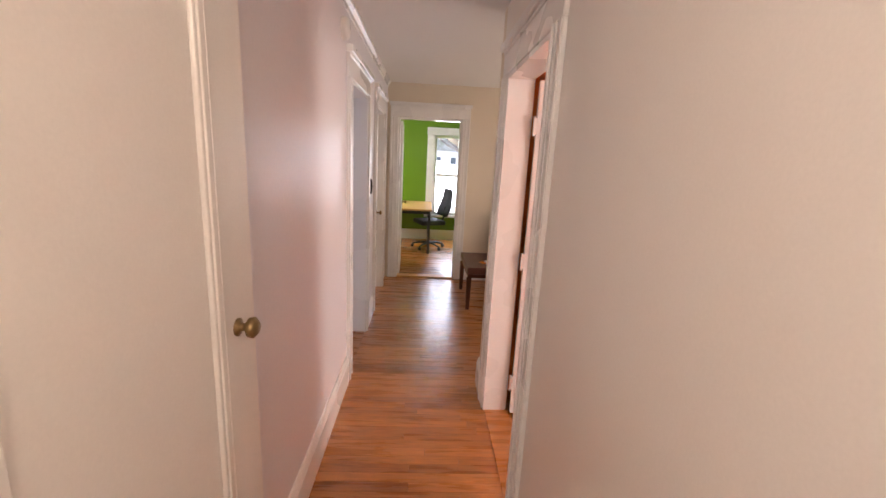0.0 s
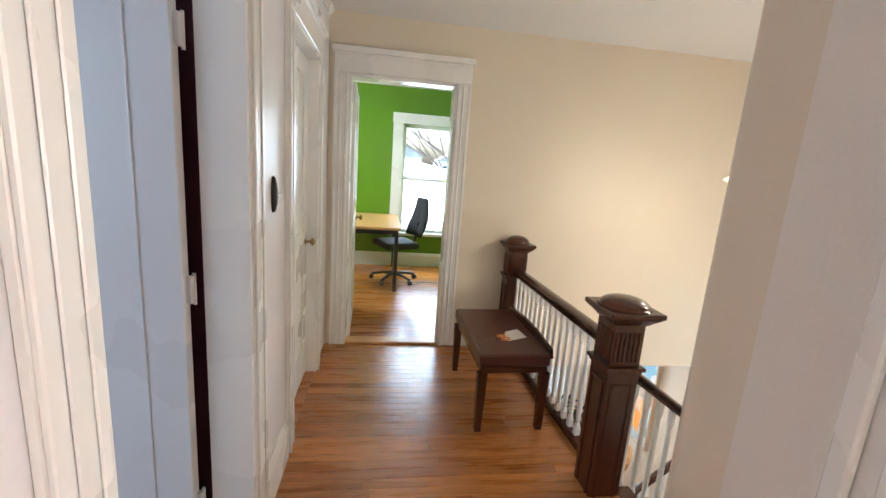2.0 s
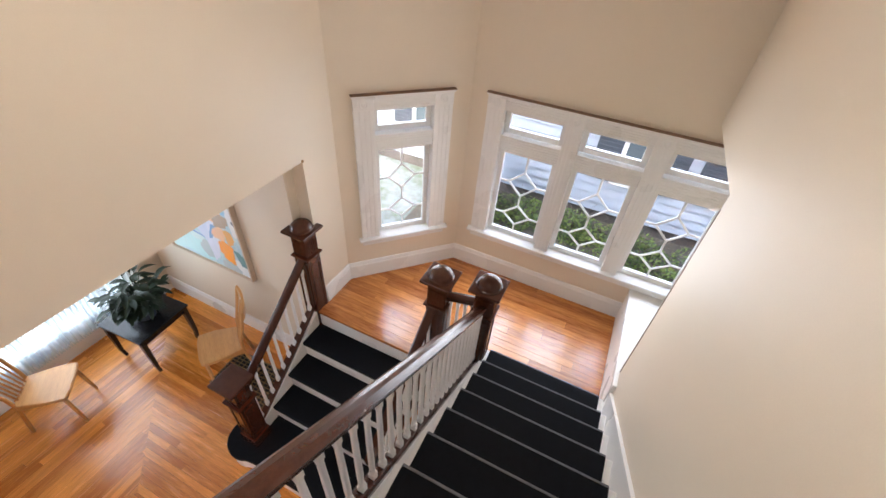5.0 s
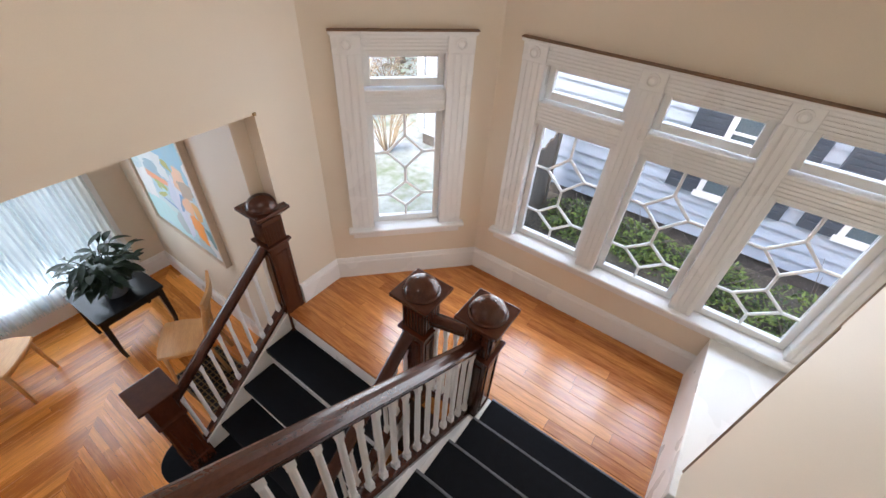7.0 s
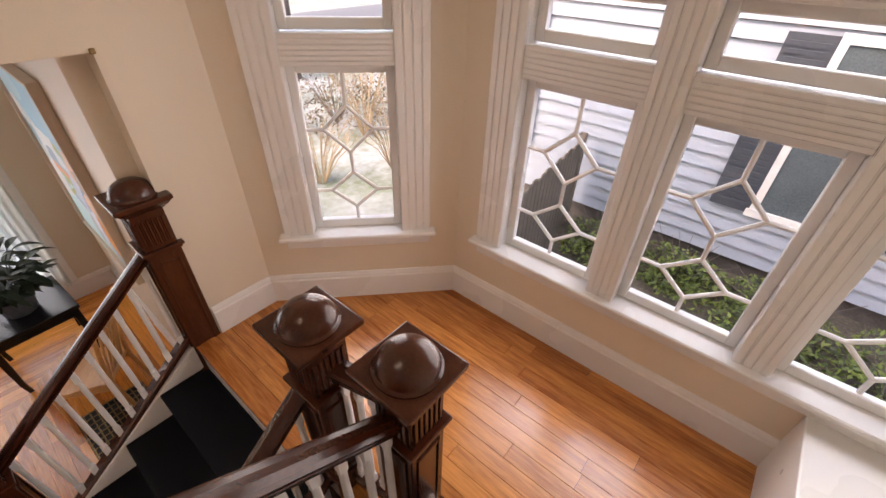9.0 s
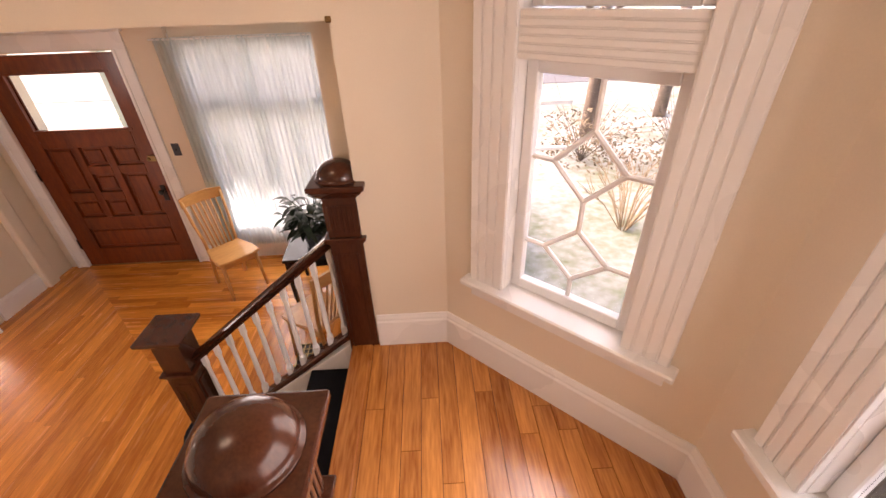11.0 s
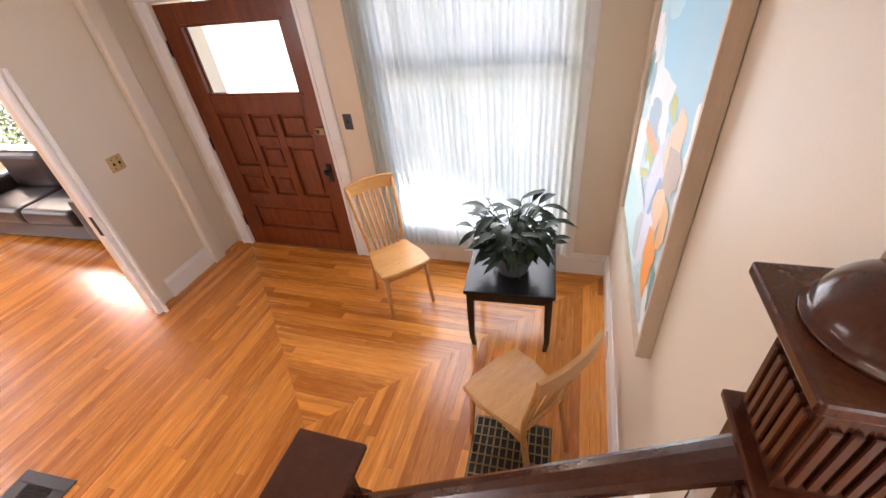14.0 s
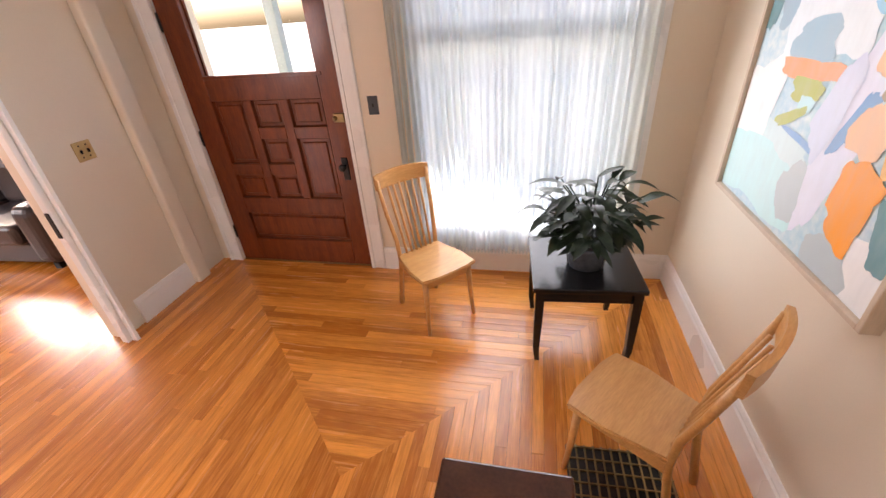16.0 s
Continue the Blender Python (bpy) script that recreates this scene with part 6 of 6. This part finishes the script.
def twig_bush(x, y, r, h, seed):
    """A leafless bush: many thin forked canes from one root."""
    t = thing("bare_bush", pose(x, y, ZG), "leafless tan twiggy bush in thin snow", "bush", "bare bushes")
    g = random.Random(seed)
    tw = bmesh.new()
    for k in range(24):
        a, q, top = g.uniform(0, 6.28), g.uniform(0.25, 1) * r, g.uniform(0.6, 1.0) * h
        mid = Vector((q * 0.45 * math.cos(a), q * 0.45 * math.sin(a), top * 0.55))
        end = Vector((q * math.cos(a), q * math.sin(a), top))
        tube([(0.06 * math.cos(a), 0.06 * math.sin(a), 0), mid, end], 0.011, 4, tw, taper=0.4)
        for j in range(3):
            b = a + g.uniform(-1.4, 1.4)
            p = mid.lerp(end, g.uniform(0.0, 0.8))
            tube([p, p + Vector((math.cos(b) * 0.22 * r, math.sin(b) * 0.22 * r, g.uniform(0.05, 0.3) * h))], 0.006, 4, tw, taper=0.4)
    part("twigs", tw, M_TWIG, t)["kind"] = "stuff"
    return t


for k, (x, y, r, h) in enumerate(((7.9, 8.4, 0.9, 1.3), (6.6, 8.9, 0.8, 1.1), (8.6, 10.0, 1.0, 1.7))):
    twig_bush(x, y, r, h, 90 + k)


def bare_tree(x, y, h, seed):
    """A leafless winter tree: tapered trunk, limbs and branches."""
    t = thing("bare_tree", pose(x, y, ZG), "leafless grey winter tree on the lawn", "tree", "bare street trees")
    g = random.Random(seed)
    part("trunk", tube([(0, 0, 0), (0.05, 0.02, h * 0.25), (-0.03, 0.05, h * 0.5)], 0.17, 10, taper=0.6), M_BARK, t, smooth=True)
    limbs = bmesh.new()

    def grow(p, d, ln, r, depth):
        q = p + d * ln
        tube([p, p.lerp(q, 0.5) + Vector((g.uniform(-1, 1), g.uniform(-1, 1), 0.4)) * ln * 0.06, q], r, 5, limbs, taper=0.6)
        if depth:
            for _ in range(3):
                e = (d + Vector((g.uniform(-1, 1), g.uniform(-1, 1), g.uniform(-0.2, 0.7))) * 0.75).normalized()
                grow(p.lerp(q, g.uniform(0.55, 1.0)), e, ln * g.uniform(0.55, 0.75), r * 0.55, depth - 1)

    for k in range(5):
        a = 2 * math.pi * k / 5 + g.uniform(-0.4, 0.4)
        grow(Vector((-0.03, 0.05, h * g.uniform(0.3, 0.5))), Vector((math.cos(a) * 0.8, math.sin(a) * 0.8, 0.8)).normalized(), h * 0.28, 0.075, 3)
    part("crown", limbs, M_BARK, t)
    return t


for k, (x, y, h) in enumerate(((7.6, 13.5, 7.5), (10.2, 15.0, 9.0), (5.6, 17.0, 8.0), (4.4, 24.0, 9.0), (-2.5, 17.5, 8.5), (12.5, 12.0, 8.0))):
    bare_tree(x, y, h, 5 + k)

# far house fronts across the street
for k, (x, w_, h_) in enumerate(((-14, 9, 6), (-2, 8, 6.5), (9, 9, 6), (22, 10, 7))):
    fh = thing("far_house", Matrix.Translation((x, 75, ZG)), "pale clapboard house across the street", "house", "houses across the street")
    part("wall", boxes((0, 0, 0, w_, 8, h_)), M_FARWALL, fh)
    part("roof", prism([(-0.4, h_), (w_ + 0.4, h_), (w_ / 2, h_ + 3)], -0.4, 8.4, "y"), M_SNOW, fh)
    for i in range(3):
        for j in range(2):
            part("window", boxes((0.9 + i * (w_ - 2.6) / 2, -0.05, 1.0 + 2.8 * j, 1.8 + i * (w_ - 2.6) / 2, 0.02, 2.5 + 2.8 * j), bevel=0.01), M_HOUSEGLASS, fh)


# ---- floor boards, last ----
def board_mesh(pts, z, name="plank", t=0.012, mat=None):
    n = len(pts)
    v = [(x, y, z - t) for x, y in pts] + [(x, y, z) for x, y in pts]
    f = [tuple(range(n, 2 * n))] + [(k, (k + 1) % n, n + (k + 1) % n, n + k) for k in range(n)]
    me = bpy.data.meshes.new(name)
    me.from_pydata(v, [], f)
    me.update()
    if mat:
        me.materials.append(mat)
    return me


def clip(poly, a, b, c):
    """The part of a convex polygon where a x + b y <= c."""
    out = []
    for p, q in zip(poly, poly[1:] + poly[:1]):
        dp, dq = a * p[0] + b * p[1] - c, a * q[0] + b * q[1] - c
        if dp <= 0:
            out.append(p)
        if dp * dq < 0:
            s = dp / (dp - dq)
            out.append((p[0] + (q[0] - p[0]) * s, p[1] + (q[1] - p[1]) * s))
    return out


def boards(x0, y0, x1, y1, along, width, seed, cuts=(), lengths=(0.7, 2.2), gap=0.0013):
    """Strip boards that fill a rectangle, cut by half planes (a, b, c)."""
    g = random.Random(seed)
    made = []
    u0, u1, v0, v1 = (x0, x1, y0, y1) if along == "x" else (y0, y1, x0, x1)
    v = v0
    while v < v1 - 0.004:
        w = min(width, v1 - v)
        u = u0 - g.uniform(0, lengths[0])
        while u < u1:
            ln = g.uniform(*lengths)
            a, b = max(u, u0), min(u + ln, u1)
            u += ln
            if b - a < 0.01:
                continue
            rect = [(a + gap / 2, v + gap / 2), (b - gap / 2, v + gap / 2), (b - gap / 2, v + w - gap / 2), (a + gap / 2, v + w - gap / 2)]
            poly = rect if along == "x" else [(q, p) for p, q in rect][::-1]
            for cut in cuts:
                poly = clip(poly, *cut)
                if len(poly) < 3:
                    break
            if len(poly) >= 3:
                made.append(poly)
        v += w
    return made


def lay(parent, polys, z, mat, mat_rest, near, name, limit=300):
    """The nearest boards as planks of their own, the rest as one sheet of boards."""
    def mid(p):
        return Vector((sum(a for a, _ in p) / len(p), sum(b for _, b in p) / len(p)))
    polys = sorted(polys, key=lambda p: (mid(p) - Vector(near)).length)
    for p in polys[:limit]:
        ob = new("plank", board_mesh(p, z, mat=mat))
        ob.parent = parent
    if polys[limit:]:
        v, f = [], []
        for p in polys[limit:]:
            n, o = len(p), len(v)
            v += [(x, y, z - 0.012) for x, y in p] + [(x, y, z) for x, y in p]
            f += [tuple(range(o + n, o + 2 * n))] + [(o + k, o + (k + 1) % n, o + n + (k + 1) % n, o + n + k) for k in range(n)]
        me = bpy.data.meshes.new(name)
        me.from_pydata(v, [], f)
        me.update()
        me.materials.append(mat_rest)
        ob = new(name, me)
        ob.parent = parent
        ob["kind"] = "stuff"


FL = bpy.data.objects["floor_lower"]
SUMW, DIFE = 7.23, 4.29
nside = boards(-0.43, 5.75, 3.24, 7.55, "x", 0.057, 1, [(-1, -1, -SUMW), (1, -1, -DIFE)])
lay(FL, nside, ZL, M_OAKX, M_OAKXI, (1.4, 6.4), "north_boards", 190)
wside = boards(-0.43, 0.5, 1.47, 7.55, "y", 0.057, 2, [(1, 1, SUMW)])
eside = boards(1.47, 0.5, 3.24, 7.55, "y", 0.057, 3, [(-1, 1, DIFE)])
lay(FL, wside + eside, ZL, M_OAKY, M_OAKYI, (1.2, 5.8), "side_boards", 110)
lay(FL, boards(-6.0, 0.5, -0.43, 8.0, "y", 0.057, 4, (), (1.0, 3.0)), ZL, M_OAKY, M_OAKYI, (0, 6), "living_room_boards", 0)
FU = bpy.data.objects["floor_upper"]
lay(FU, boards(WL, -1.6, 1.10, 5.10, "x", 0.062, 5, (), (0.8, 1.6)) + boards(1.10, 2.50, 1.14, 3.50, "x", 0.062, 9), 0.0, M_HALLX, M_HALLX, (0.3, 3.5), "hall_boards", 200)
gr_b = boards(-1.88, 5.22, 2.08, 7.85, "x", 0.062, 6)
lay(FU, gr_b, 0.0, M_HALLX, M_OAKXI, (0.2, 5.5), "study_boards", 60)
lay(FU, boards(0.66, -1.6, 3.3, 2.36, "x", 0.062, 8), 0.0, M_HALLX, M_OAKXI, (0.7, 1.8), "bedroom_boards", 0)
LB = bpy.data.objects["landing_block"]
lay(LB, boards(3.23, 2.50, 4.55, 5.10, "y", 0.083, 7, [(0.79, 0.84, 0.79 * 3.71 + 0.84 * 5.10)], (0.6, 1.6), 0.0022), ZM, M_LAND, M_LAND, (3.9, 3.6), "landing_boards")
